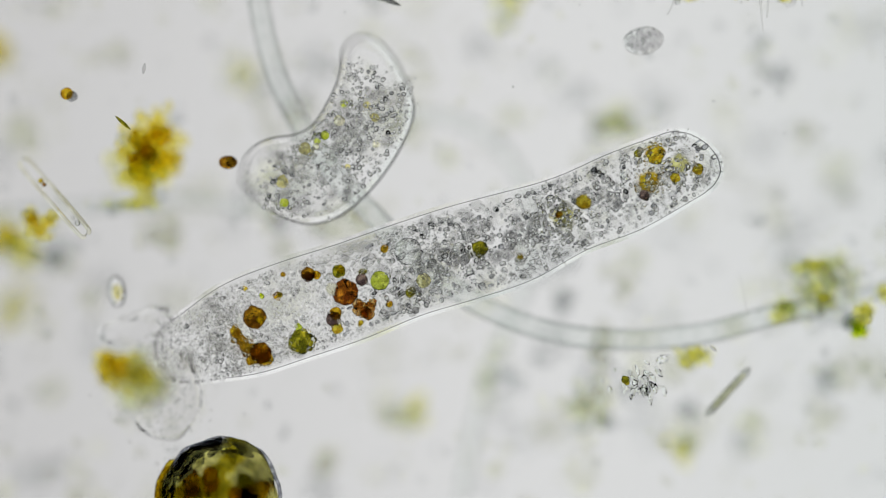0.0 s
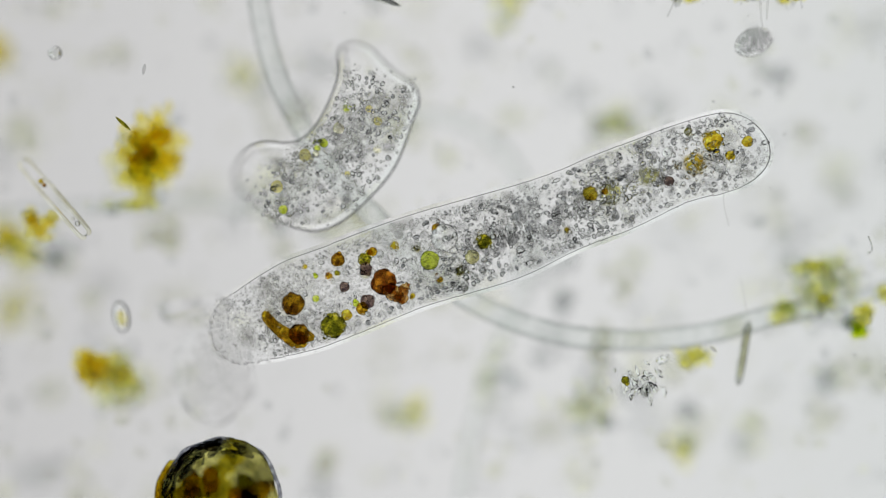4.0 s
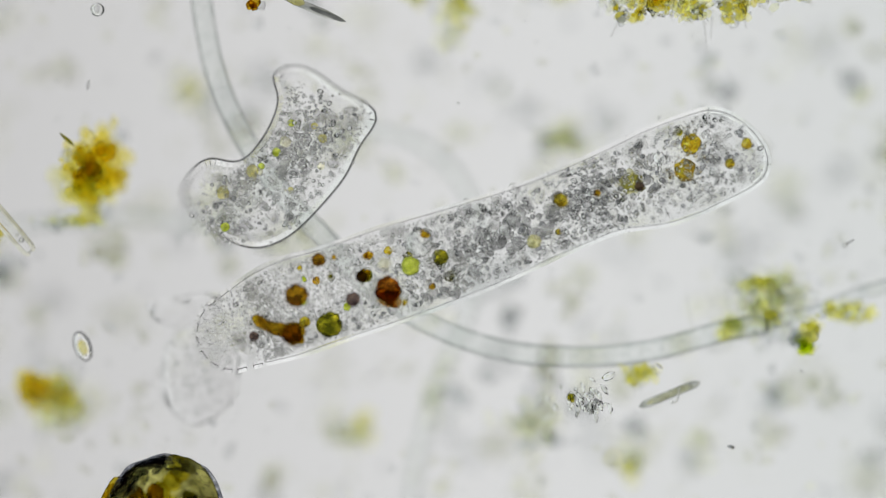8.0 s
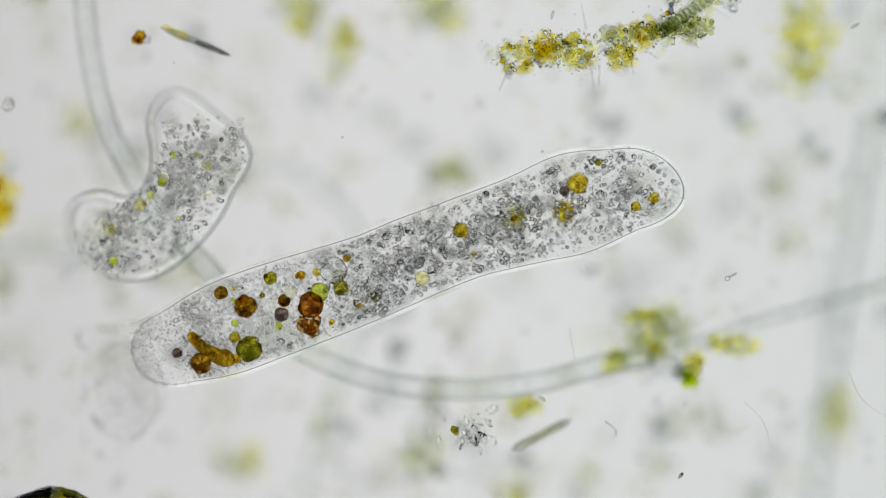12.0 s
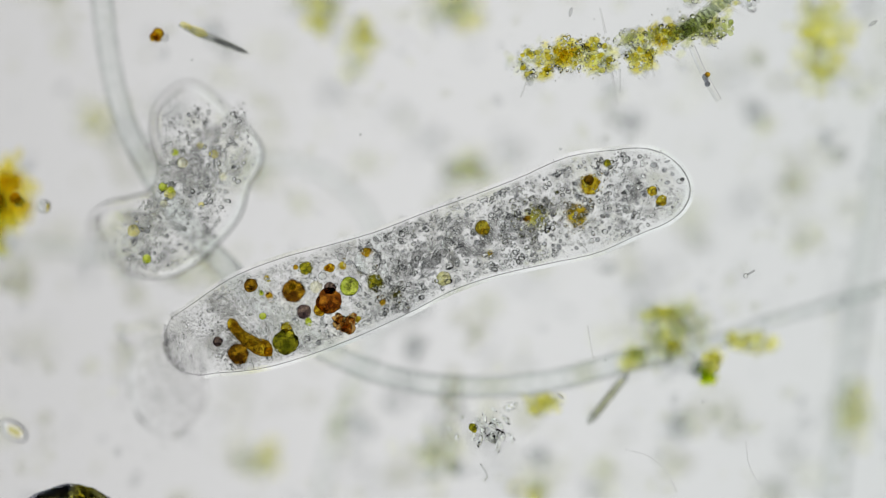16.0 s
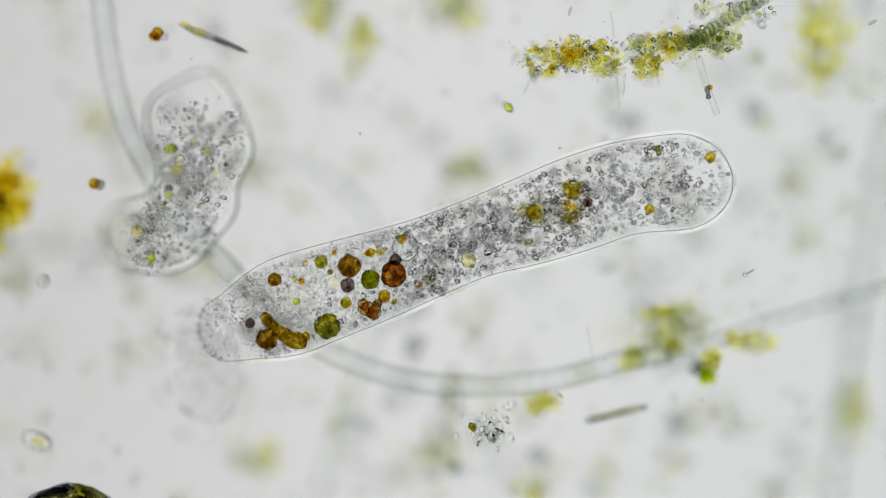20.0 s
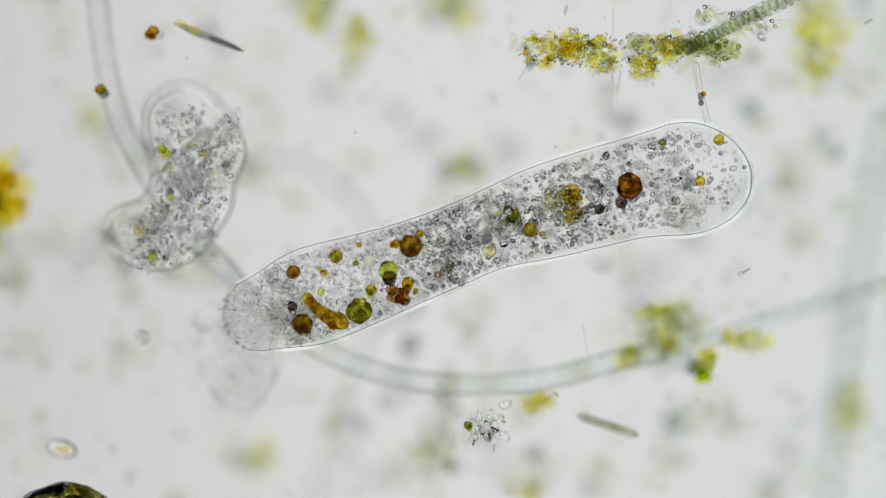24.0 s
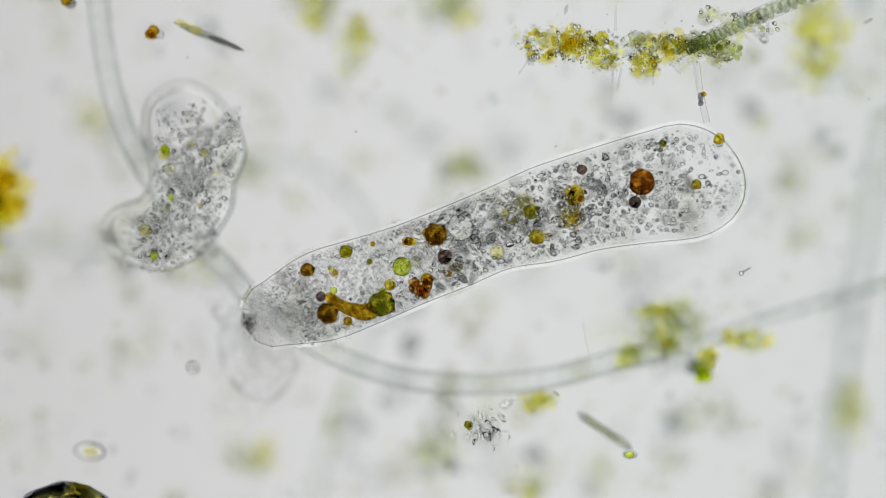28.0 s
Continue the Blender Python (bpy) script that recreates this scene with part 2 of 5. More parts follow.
# the outer skin of the smaller one, clockwise from the tail, at each station
SKIN = {
    0: (418, 322, 430, 272, 470, 243, 518, 238, 550, 222, 578, 178, 600, 128, 600, 88, 618, 60, 655, 55, 700, 100, 735, 180, 728, 225, 695, 288, 650, 345, 595, 388, 535, 399, 465, 366),
    3: (402, 320, 420, 265, 465, 242, 515, 248, 550, 228, 580, 178, 600, 125, 597, 90, 610, 66, 655, 70, 695, 115, 740, 155, 728, 222, 705, 285, 660, 345, 600, 395, 540, 410, 460, 370),
    6: (402, 325, 425, 278, 460, 250, 515, 262, 555, 222, 578, 180, 594, 130, 577, 95, 600, 77, 645, 82, 690, 122, 765, 172, 727, 232, 710, 285, 655, 350, 600, 398, 535, 415, 452, 365),
    8: (310, 350, 330, 305, 370, 275, 420, 288, 460, 248, 483, 205, 492, 165, 475, 135, 500, 112, 550, 118, 600, 155, 673, 200, 635, 262, 615, 310, 558, 378, 505, 425, 440, 442, 360, 400),
    11: (155, 385, 165, 340, 215, 310, 280, 328, 308, 303, 325, 255, 322, 215, 318, 178, 345, 140, 380, 135, 430, 170, 505, 240, 470, 315, 450, 355, 405, 415, 350, 460, 290, 480, 200, 445),
    15: (138, 405, 155, 368, 200, 348, 245, 345, 270, 320, 275, 285, 262, 240, 260, 200, 290, 155, 330, 143, 390, 185, 470, 265, 438, 325, 430, 370, 390, 425, 340, 475, 265, 500, 180, 465),
    17: (150, 400, 165, 370, 205, 350, 250, 345, 272, 322, 278, 285, 258, 235, 258, 190, 295, 148, 345, 130, 400, 185, 463, 260, 430, 335, 425, 375, 390, 420, 335, 470, 260, 493, 175, 450),
    20: (165, 400, 180, 368, 215, 350, 250, 345, 270, 325, 272, 290, 250, 235, 250, 180, 295, 140, 362, 115, 408, 165, 450, 262, 418, 325, 420, 375, 380, 425, 335, 475, 260, 488, 180, 455),
}
SKIN[23.5] = SKIN[25] = SKIN[28] = (172, 420, 180, 383, 210, 360, 245, 352, 262, 325, 260, 285, 245, 230, 253, 180, 285, 148, 330, 140, 388, 178, 435, 265, 410, 325, 413, 362, 385, 408, 345, 458, 270, 480, 195, 455)


def big(t, *v):
    BIG.append((t, v, ()))


def small(t, *v):
    SMALL.append((t, tuple(q * 1.06 if i % 3 == 2 else q for i, q in enumerate(v)), SKIN[t]))


big(0, 326, 619, 60, 422, 581, 86, 520, 546, 90, 618, 514, 89, 715, 477, 86, 814, 446, 87, 913, 416, 84, 1009, 376, 72, 1104, 337, 75, 1198, 293, 67, 1275, 279)
big(2, 384, 611, 71, 476, 565, 91, 573, 534, 87, 668, 498, 85, 764, 463, 84, 861, 433, 86, 958, 401, 81, 1052, 360, 73, 1144, 317, 73, 1239, 277, 67, 1323, 266)
big(3, 406, 588, 64, 501, 552, 85, 595, 515, 84, 689, 479, 83, 786, 449, 84, 883, 420, 82, 978, 385, 76, 1072, 347, 75, 1163, 303, 70, 1260, 273, 69, 1342, 262)
big(6, 469, 576, 68, 559, 532, 85, 654, 501, 85, 747, 464, 83, 841, 429, 80, 937, 402, 81, 1029, 362, 71, 1120, 321, 71, 1215, 290, 73, 1310, 259, 80, 1413, 246)
big(8, 408, 589, 67, 500, 547, 85, 597, 515, 83, 693, 482, 84, 789, 450, 81, 885, 416, 75, 980, 378, 70, 1073, 339, 71, 1169, 309, 86, 1264, 271, 83, 1357, 266)
big(10, 367, 590, 69, 460, 553, 86, 554, 519, 86, 649, 486, 83, 743, 454, 79, 837, 419, 71, 928, 379, 73, 1023, 348, 77, 1118, 315, 89, 1214, 287, 76, 1316, 292)
big(11, 316, 602, 65, 411, 572, 84, 504, 537, 86, 597, 505, 82, 691, 472, 79, 781, 430, 75, 873, 394, 71, 970, 368, 77, 1063, 336, 89, 1159, 309, 75, 1260, 307)
big(12.5, 301, 615, 65, 390, 582, 84, 479, 549, 85, 569, 518, 82, 659, 486, 77, 747, 451, 76, 836, 417, 77, 927, 387, 83, 1017, 358, 93, 1109, 334, 76, 1211, 328)
big(15, 336, 603, 65, 423, 574, 87, 510, 543, 91, 597, 512, 85, 684, 481, 78, 769, 446, 75, 856, 416, 76, 943, 387, 83, 1030, 358, 94, 1119, 335, 79, 1218, 325)
big(17, 361, 597, 62, 445, 564, 86, 531, 535, 91, 617, 508, 88, 701, 476, 81, 783, 437, 75, 869, 407, 76, 956, 382, 83, 1042, 355, 89, 1129, 329, 77, 1235, 320)
big(19, 391, 585, 62, 477, 553, 90, 564, 522, 89, 652, 493, 82, 738, 461, 76, 823, 426, 75, 910, 396, 77, 998, 368, 88, 1086, 340, 85, 1175, 318, 84, 1281, 322)
big(20, 406, 579, 62, 493, 545, 89, 581, 514, 87, 669, 485, 81, 756, 453, 74, 842, 419, 72, 931, 390, 80, 1018, 359, 86, 1107, 330, 85, 1200, 319, 88, 1301, 315)
big(21.5, 424, 569, 67, 511, 538, 88, 598, 511, 84, 683, 479, 79, 768, 445, 70, 854, 413, 71, 940, 381, 82, 1027, 355, 88, 1115, 331, 87, 1206, 315, 96, 1331, 299)
big(23.5, 449, 556, 68, 533, 527, 88, 617, 501, 85, 701, 472, 77, 783, 440, 72, 865, 406, 72, 949, 378, 83, 1034, 355, 88, 1119, 331, 90, 1206, 315, 101, 1332, 302)
big(25, 465, 556, 63, 548, 526, 85, 630, 496, 82, 712, 466, 76, 795, 436, 73, 876, 402, 74, 959, 374, 85, 1043, 348, 89, 1129, 330, 93, 1215, 312, 105, 1331, 307)
big(28, 484, 553, 61, 563, 524, 82, 643, 496, 80, 722, 467, 75, 801, 436, 75, 879, 403, 75, 960, 378, 87, 1040, 354, 90, 1123, 335, 97, 1206, 319, 105, 1321, 312)

small(0, 436, 296, 40, 500, 322, 66, 565, 312, 82, 618, 262, 84, 652, 200, 80, 668, 138, 64, 662, 56)
small(3, 433, 306, 40, 498, 332, 66, 563, 322, 82, 618, 270, 84, 655, 205, 78, 664, 145, 64, 654, 62)
small(6, 435, 308, 40, 500, 334, 66, 565, 328, 82, 620, 278, 80, 660, 208, 82, 675, 152, 82, 655, 78)
small(8, 345, 342, 38, 397, 365, 66, 463, 357, 80, 520, 302, 78, 560, 237, 82, 574, 184, 82, 553, 108)
small(11, 195, 388, 38, 245, 407, 65, 310, 392, 76, 372, 337, 75, 410, 270, 84, 417, 215, 82, 400, 143)
small(15, 185, 405, 38, 240, 422, 65, 305, 397, 75, 352, 333, 75, 367, 270, 92, 359, 208, 85, 335, 143)
small(17, 200, 415, 36, 250, 425, 62, 312, 395, 75, 349, 328, 64, 357, 268, 93, 352, 205, 88, 340, 125)
small(20, 205, 415, 36, 255, 425, 60, 312, 398, 72, 345, 330, 64, 350, 265, 93, 348, 200, 88, 350, 120)
small(23.5, 210, 418, 36, 258, 425, 54, 315, 400, 70, 345, 333, 62, 346, 268, 91, 345, 208, 87, 340, 136)
small(25, 210, 420, 36, 260, 425, 52, 318, 402, 68, 347, 335, 62, 346, 270, 91, 345, 210, 87, 335, 140)
small(28, 210, 418, 36, 262, 424, 52, 318, 400, 68, 347, 333, 62, 347, 268, 91, 346, 206, 87, 341, 134)


class Shape:
    """The outline and the inner grid of an amoeba at one station."""

    def __init__(self, t, v, ring=()):
        self.t = t
        self.ring = [seen(t, x, y) for x, y in zip(ring[::2], ring[1::2])]
        count = len(v) // 3
        p = [seen(t, v[3 * i], v[3 * i + 1] + 3) for i in range(count)]
        w = [(v[3 * i + 2] + 5) / 1000 for i in range(count)]
        tip = seen(t, v[-2], v[-1])
        self.line = smooth([(a.x, a.y, b) for a, b in zip(p, w)], 12)
        self.centre = p[count // 2].copy()
        n = len(self.line)
        self.dirs = []
        for i in range(n):
            d = self.line[min(i + 1, n - 1)] - self.line[max(i - 1, 0)]
            self.dirs.append(Vector((d.x, d.y, 0)).normalized())
        self.head = (tip - p[-1]) * 1.05
        self.tail = -self.dirs[0] * w[0] * 0.95

    def mid(self, s):
        """The middle, the way along and the half width at s: -0.05 the tail's end, 1 near the tip of the head."""
        n = len(self.line) - 1
        f = s * 1.10 * n - 0.02 * n
        if f >= n:
            k = (f - n) / (0.08 * n)
            q = self.line[-1]
            return Vector((q.x, q.y, 0)) + self.head * 0.86 * k, self.dirs[-1], q.z * math.sqrt(max(0.05, 1 - 0.78 * k * k))
        if f < 0:
            k = min(1.0, -f / (0.08 * n))
            q = self.line[0]
            return Vector((q.x, q.y, 0)) + self.tail * 0.85 * k, self.dirs[0], q.z * math.sqrt(1 - 0.78 * k * k)
        i = min(int(f), n - 1)
        q = self.line[i].lerp(self.line[i + 1], f - i)
        return Vector((q.x, q.y, 0)), self.dirs[i].lerp(self.dirs[i + 1], f - i).normalized(), q.z

    def grid(self, s, v):
        q, d, w = self.mid(s)
        return q + Vector((-d.y, d.x, 0)) * v * w, math.atan2(d.y, d.x)

    def outline(self, count, gap=()):
        """Points round the body, at one fixed gap along its front; with no gap given, the length of its two sides: from the middle of the tail over one flank, the head and the other flank."""
        n = len(self.line) - 1
        out = []

        def flank(s, sign):
            f = s * n
            i = min(int(f), n - 1)
            q = self.line[i].lerp(self.line[i + 1], f - i)
            d = self.dirs[i].lerp(self.dirs[i + 1], f - i).normalized()
            return Vector((q.x, q.y, 0)) + Vector((-d.y, d.x, 0)) * q.z * sign

        q, d = self.line[0], self.dirs[0]
        side = Vector((-d.y, d.x, 0)) * q.z
        base = Vector((q.x, q.y, 0))
        for i in range(12):
            a = math.pi / 2 * i / 12
            out.append(base + side * math.sin(a) + self.tail * math.cos(a))
        out += [flank(i / 90, 1) for i in range(90)]
        q, d = self.line[-1], self.dirs[-1]
        for i in range(30):
            a = math.pi * i / 30
            ahead = (d * self.head.length).lerp(self.head, math.sin(a))
            out.append(Vector((q.x, q.y, 0)) + Vector((-d.y, d.x, 0)) * q.z * math.cos(a) + ahead * math.sin(a))
        out += [flank(1 - i / 90, -1) for i in range(90)]
        for i in range(12):
            a = math.pi / 2 * (1 - i / 12)
            out.append(base - side * math.sin(a) + self.tail * math.cos(a))
        out.append(out[0].copy())

        def lengths(pts):
            far = [0.0]
            for a, b in zip(pts, pts[1:]):
                far.append(far[-1] + (b - a).length)
            return far

        run, top = lengths(out), 117
        if self.ring:
            # a lobed skin that stands well clear of the grainy plasm
            n = len(self.ring)
            out = smooth([self.ring[i % n] for i in range(-2, n + 3)], 10)[20:20 + 10 * n + 1]
            way, n = lengths(out), 240
            soft = np.array([[np.interp(way[-1] * i / n, way, [p[c] for p in out]) for c in (0, 1)] for i in range(n)])
            top = int(round(way[90] / way[-1] * n))
            for _ in range(24):
                soft = 0.25 * np.roll(soft, 1, 0) + 0.5 * soft + 0.25 * np.roll(soft, -1, 0)
            out = [Vector((x, y, 0)) for x, y in soft]
            out.append(out[0].copy())
            run = lengths(out)
        if not gap:
            return run[top], run[-1] - run[top]
        tip, half = run[top], count // 2
        front = int(half * 0.9)
        marks = []
        for k in range(count):
            j = abs(k - half)
            whole = tip if k < half else run[-1] - tip
            pitch = gap[0 if k < half else 1]
            d = pitch * min(j, front) + (whole - pitch * front) * max(0, j - front) / (half - front)
            marks.append(tip - d if k < half else tip + d)
        ring = [Vector((*(np.interp(m, run, [p[c] for p in out]) for c in (0, 1)), 0)) for m in marks]
        return ring


def rim_piece(length, bow, deep, high, rim, lift, brow=0.0, fade=1.0):
    """A curved strip of cell skin: a rounded rim along x, two sheets that run inwards along y."""
    along, up = (0.0, 0.1, 0.3, 0.5, 0.7, 0.9, 1.0), []
    nx = len(along) - 1
    # wedge hem shaped for bright halo, small steep step for dark line, low dome
    step = rim * 1.11 + lift
    up += [(0.0, 0.0), (rim * 0.5, rim * 0.555), (rim, rim * 1.11), (rim + 0.0012, step)]
    if brow:
        # steep brow shaped to look dark first, then the wedge for the bright band
        step, rim = brow * 2.2 + rim * 1.11, rim + brow
        up, high = [(0.0, 0.0), (brow, brow * 2.2), (rim, step)], step + 0.003
    for i in range(1, 6):
        f = i / 5
        up.append((rim + 0.0008 + (deep - rim) * f, step + (high - step) * (1 - (1 - f) ** 1.6)))
    prof = up[::-1] + [(y, -z) for y, z in up[1:]]
    vs, fs = [], []
    for i in range(nx + 1):
        x = length * (along[i] - 0.5)
        thin = fade if i in (0, nx) else 1.0
        for y, z in prof:
            z *= thin if y <= rim else 1.0
            k = 1 - min(1.0, max(0.0, bow * y * 1.0)) if bow > 0 else 1
            vs.append((x * k, y + 0.5 * bow * x * x, z))
    m = len(prof)
    for i in range(nx):
        for j in range(m - 1):
            a = i * m + j
            fs.append((a, a + 1, a + m + 1, a + m))
    return vs, fs


def amoeba(name, label, stations, count, high, rim, step, mat, z0, nose, rear, settle, brow=0.0):
    body = new(name)
    tagged(body, label, "amoeba")
    shapes = [Shape(t, *v) for t, *v in stations]
    rounds = [s.outline(count) for s in shapes]
    gap = [(min(q[i] for q in rounds) - 0.02) / int(count // 2 * 0.9) for i in (0, 1)]
    rings = [s.outline(count, gap) for s in shapes]
    n = len(rings[0])
    for k in range(n):
        chords = [(r[(k + 1) % n] - r[k]) for r in rings]
        nexts = [(r[(k + 2) % n] - r[(k + 1) % n]) for r in rings]
        lasts = [(r[k] - r[k - 1]) for r in rings]
        mean = sum(c.length for c in chords) / len(chords)
        ln = 0.2 * max(c.length for c in chords) + 0.8 * mean
        slack = max(c.length for c in chords) / min(c.length for c in chords)
        turn = 0
        for a, b in zip(lasts, nexts):
            # clockwise round the body is towards its inside
            turn += math.asin(max(-1, min(1, (a.normalized().cross(b.normalized())).z))) / 2
        bow = -turn / len(rings) / ln
        vs, fs = rim_piece(mean * 0.975 if bow > 5 else ln, bow, 0.022 if brow else 0.028 if bow > 9 else 0.042 if bow > 5 else 0.075, step + rim * 1.11 + high, rim, step, brow, 0.6 if slack > 1.05 else 1.0)
        from_tail = min(k, n - 1 - k) - 1.5
        # x runs along the outline, the body's inside lies at its right hand
        me = mesh_of("skin", [(x, -y, z) for x, y, z in vs], fs, mat)
        me.polygons.foreach_set("use_smooth", [False] * len(me.polygons))
        ob = part("skin", me, body)
        sink = -rear * max(0.0, 1 - max(0.0, from_tail) / 5)
        sink -= nose * max(0.0, 1 - max(0.0, abs(k + 0.5 - n / 2) - n / 14) / 3)
        skins.append((ob, [(s.t, (r[k] + r[(k + 1) % n]) / 2 - s.centre, math.atan2(c.y, c.x)) for s, r, c in zip(shapes, rings, chords)], z0 + sink, settle))
    movers.append((body, [(s.t, s.centre, 0.0) for s in shapes]))
    return body, shapes


skins, movers = [], []


def cloud(shapes, s0, v0, spread, count, size, zs, seed, limit=0.9, pick=0):
    """Places of grains round a spot of the body, kept inside its skin; in the spot's own axes."""
    r = random.Random(seed)
    ref = shapes[pick]
    spread *= max(0.3, min(1.0, (1.03 - s0) / 0.2, s0 / 0.17))
    w = ref.mid(s0)[2]
    out = []
    for _ in range(count):
        x, y = r.gauss(0, spread), r.gauss(0, spread * 0.8)
        if abs(v0 * w + y) > limit * w:
            y = math.copysign(limit * w * r.uniform(0.8, 1), v0 * w + y) - v0 * w
        st = r.uniform(0.8, 1.5)
        out.append((x, y, r.gauss(0, zs), r.uniform(*size), st, 1, 1))
    return out


def drift(ob, shapes, s, v, z=0.0, push=0.0, settle=0.0):
    movers.append((ob, [(q.t, (lambda g: (g[0] - q.centre + Vector((0, 0, z - settle * min(1, max(0, (q.t - 8) / 9)))), g[1]))(q.grid(min(1.0, max(-0.05, s + push * (q.t / 28 - 0.5))), v))) for q in shapes]))


def inclusion(body, shapes, name, me, label, z, marks, early=0.0):
    """A food body inside the amoeba that is carried along its own way; marks: seconds, x, y."""
    ob = part(name, me, body, label)
    rows = []
    for q in shapes:
        for (a, x0, y0, *za), (b, x1, y1, *zb) in zip(marks, marks[1:]):
            if a <= q.t <= b:
                deep = z - early * max(0.0, 1 - q.t / 12)
                pa, pb = seen(a, x0, y0, za[0] if za else deep), seen(b, x1, y1, zb[0] if zb else deep)
                rows.append((q.t, (pa.lerp(pb, (q.t - a) / (b - a)) - Vector((q.centre.x, q.centre.y, 0)), 0.25 * math.sin(q.t / 5 + x0))))
                break
    movers.append((ob, rows))
    return ob


def lumpy(name, r, mat, lump=0.25, n=1, seed=0, sub=3):
    g = random.Random(seed)
    items = [(0, 0, 0, r / 1000)]
    for _ in range(n - 1):
        a, d = g.uniform(0, 6.28), g.uniform(0.5, 0.9) * r / 1000
        items.append((d * math.cos(a), d * math.sin(a), g.uniform(-0.4, 0.4) * r / 1000, g.uniform(0.4, 0.75) * r / 1000))
    return blobs(name, items, mat, sub, lump, seed)


def build_big():
    body, shapes = amoeba("amoeba", "long clear amoeba full of dark granules and amber food", BIG, 84, 0.008, 0.0066, 0.010, MEMBRANE, -0.012, 0.0, 0.05, 0.0)
    # granules, in small rafts that drift with the plasm
    r = random.Random(3)
    for i in range(172):
        s = r.uniform(0.05, 0.98) if i % 3 else r.uniform(0.34, 0.84)
        v = r.uniform(-0.8, 0.8)
        front = s > 0.36
        if not front and i % 5 < 3:
            continue
        small = r.random() < 0.4
        me = blobs("granule_raft", cloud(shapes, s, v, 0.034, (10 if small else 6) if front else 3, (0.0014, 0.0026) if small else (0.0024, 0.0046), 0.008, i, 0.8, pick=8), GRANULE if i % 7 else DARK_GRANULE, 2)
        ob = tagged(part("granule_raft", me, body, "raft of dark round granules"), kind="stuff")
        drift(ob, shapes, s, v, r.gauss(-0.010, 0.010), r.uniform(-0.05, 0.05))
    for i in range(150):
        coarse = i % 3 == 0
        s, v = (r.uniform(0.05, 1.0) if coarse else r.uniform(0.05, 0.46)), r.uniform(-0.8, 0.8)
        me = blobs("plasm_grit", cloud(shapes, s, v, 0.036, 26 if coarse else 36, (0.0009, 0.0024) if coarse else (0.0014, 0.0030), 0.010, i + 500, 0.84, pick=8), SPECK if coarse else GRIT)
        ob = tagged(part("plasm_grit", me, body, "fine pale grains"), kind="stuff")
        drift(ob, shapes, s, v, r.gauss(-0.012, 0.008), r.uniform(-0.04, 0.04))
    for i in range(22):
        s, v = r.uniform(-0.045, 0.07), r.uniform(-0.7, 0.7)
        me = blobs("plasm_grit", [(r.gauss(0, 0.015), r.gauss(0, 0.014), r.gauss(0, 0.01), r.uniform(0.0012, 0.0028)) for _ in range(22)], SPECK if i % 4 == 0 else GRIT)
        ob = tagged(part("plasm_grit", me, body, "fine pale grains"), kind="stuff")
        drift(ob, shapes, s, v, r.gauss(-0.012, 0.008), 0)
    for i in range(70):
        s, v = (r.uniform(0.3, 0.97) if i % 4 else r.uniform(0.05, 0.3)), r.uniform(-0.84, 0.84)
        me = blobs("granule_raft", cloud(shapes, s, v, 0.036, 12, (0.0012, 0.0021), 0.006, i + 2500, 0.86, pick=8), GRANULE if i % 5 else DARK_GRANULE, 1)
        ob = tagged(part("granule_raft", me, body, "raft of tiny dark granules"), kind="stuff")
        drift(ob, shapes, s, v, r.gauss(-0.004, 0.006), r.uniform(-0.05, 0.05))
    for i in range(230):
        s, v = (r.uniform(0.34, 1.0) if i % 9 else r.uniform(0.05, 0.34)), r.uniform(-0.82, 0.82)
        ob = part("granule", GRAINS[i % 16], body, "", None)
        ob.scale = [r.uniform(0.0024, 0.0054) * k for k in (r.uniform(1, 1.5), 1, 1)]
        drift(ob, shapes, s, v, r.gauss(-0.008, 0.008), r.uniform(-0.05, 0.05))
    for i in range(70):
        s, v = r.uniform(0.86, 0.985), r.uniform(-0.8, 0.8)
        ob = part("granule", GRAINS[i % 16], body, "", None)
        ob.scale = [r.uniform(0.0018, 0.0044) * k for k in (r.uniform(1, 1.4), 1, 1)]
        drift(ob, shapes, s, v, r.gauss(0, 0.010), 0)
    for i in range(44):
        s, v = r.uniform(0.03, 0.97), r.uniform(-0.75, 0.75)
        me = blobs("plasm_mist", cloud(shapes, s, v, 0.03, 9, (0.004, 0.011), 0.012, i + 1500, 0.88, pick=8), MIST, 2, 0.4, i)
        ob = tagged(part("plasm_mist", me, body, "soft grey cloud in the plasm"), kind="stuff")
        drift(ob, shapes, s, v, r.uniform(-0.09, -0.025), r.uniform(-0.05, 0.05))
    for i in range(40):
        s, v = (r.uniform(0.38, 0.94) if i < 24 else r.uniform(0.48, 0.84)), max(-0.7, min(0.7, r.gauss(0, 0.32)))
        me = blobs("grey_patch", cloud(shapes, s, v, 0.018, 4, (0.005, 0.009), 0.012, i + 900, pick=8), SHADE, 2, 0.3, i)
        ob = tagged(part("grey_patch", me, body, "grey granules deep in the plasm"), kind="stuff")
        drift(ob, shapes, s, v, r.uniform(-0.08, -0.025), r.uniform(-0.05, 0.05))

    def food(name, mat, rad, label, z, marks, lump=0.22, n=1):
        if name == "food_ball" and rad > 11:
            lump += 0.06
        me = lumpy(name, rad, mat, lump, n, int(rad * 10 + marks[0][1]), 4 if rad > 11 else 3)
        return inclusion(body, shapes, name, me, label, z + (0.022 if name == "food_ball" and rad > 12 else 0.0), marks, 0.022 if marks[0][1] < 600 and rad > 12 else 0.0)

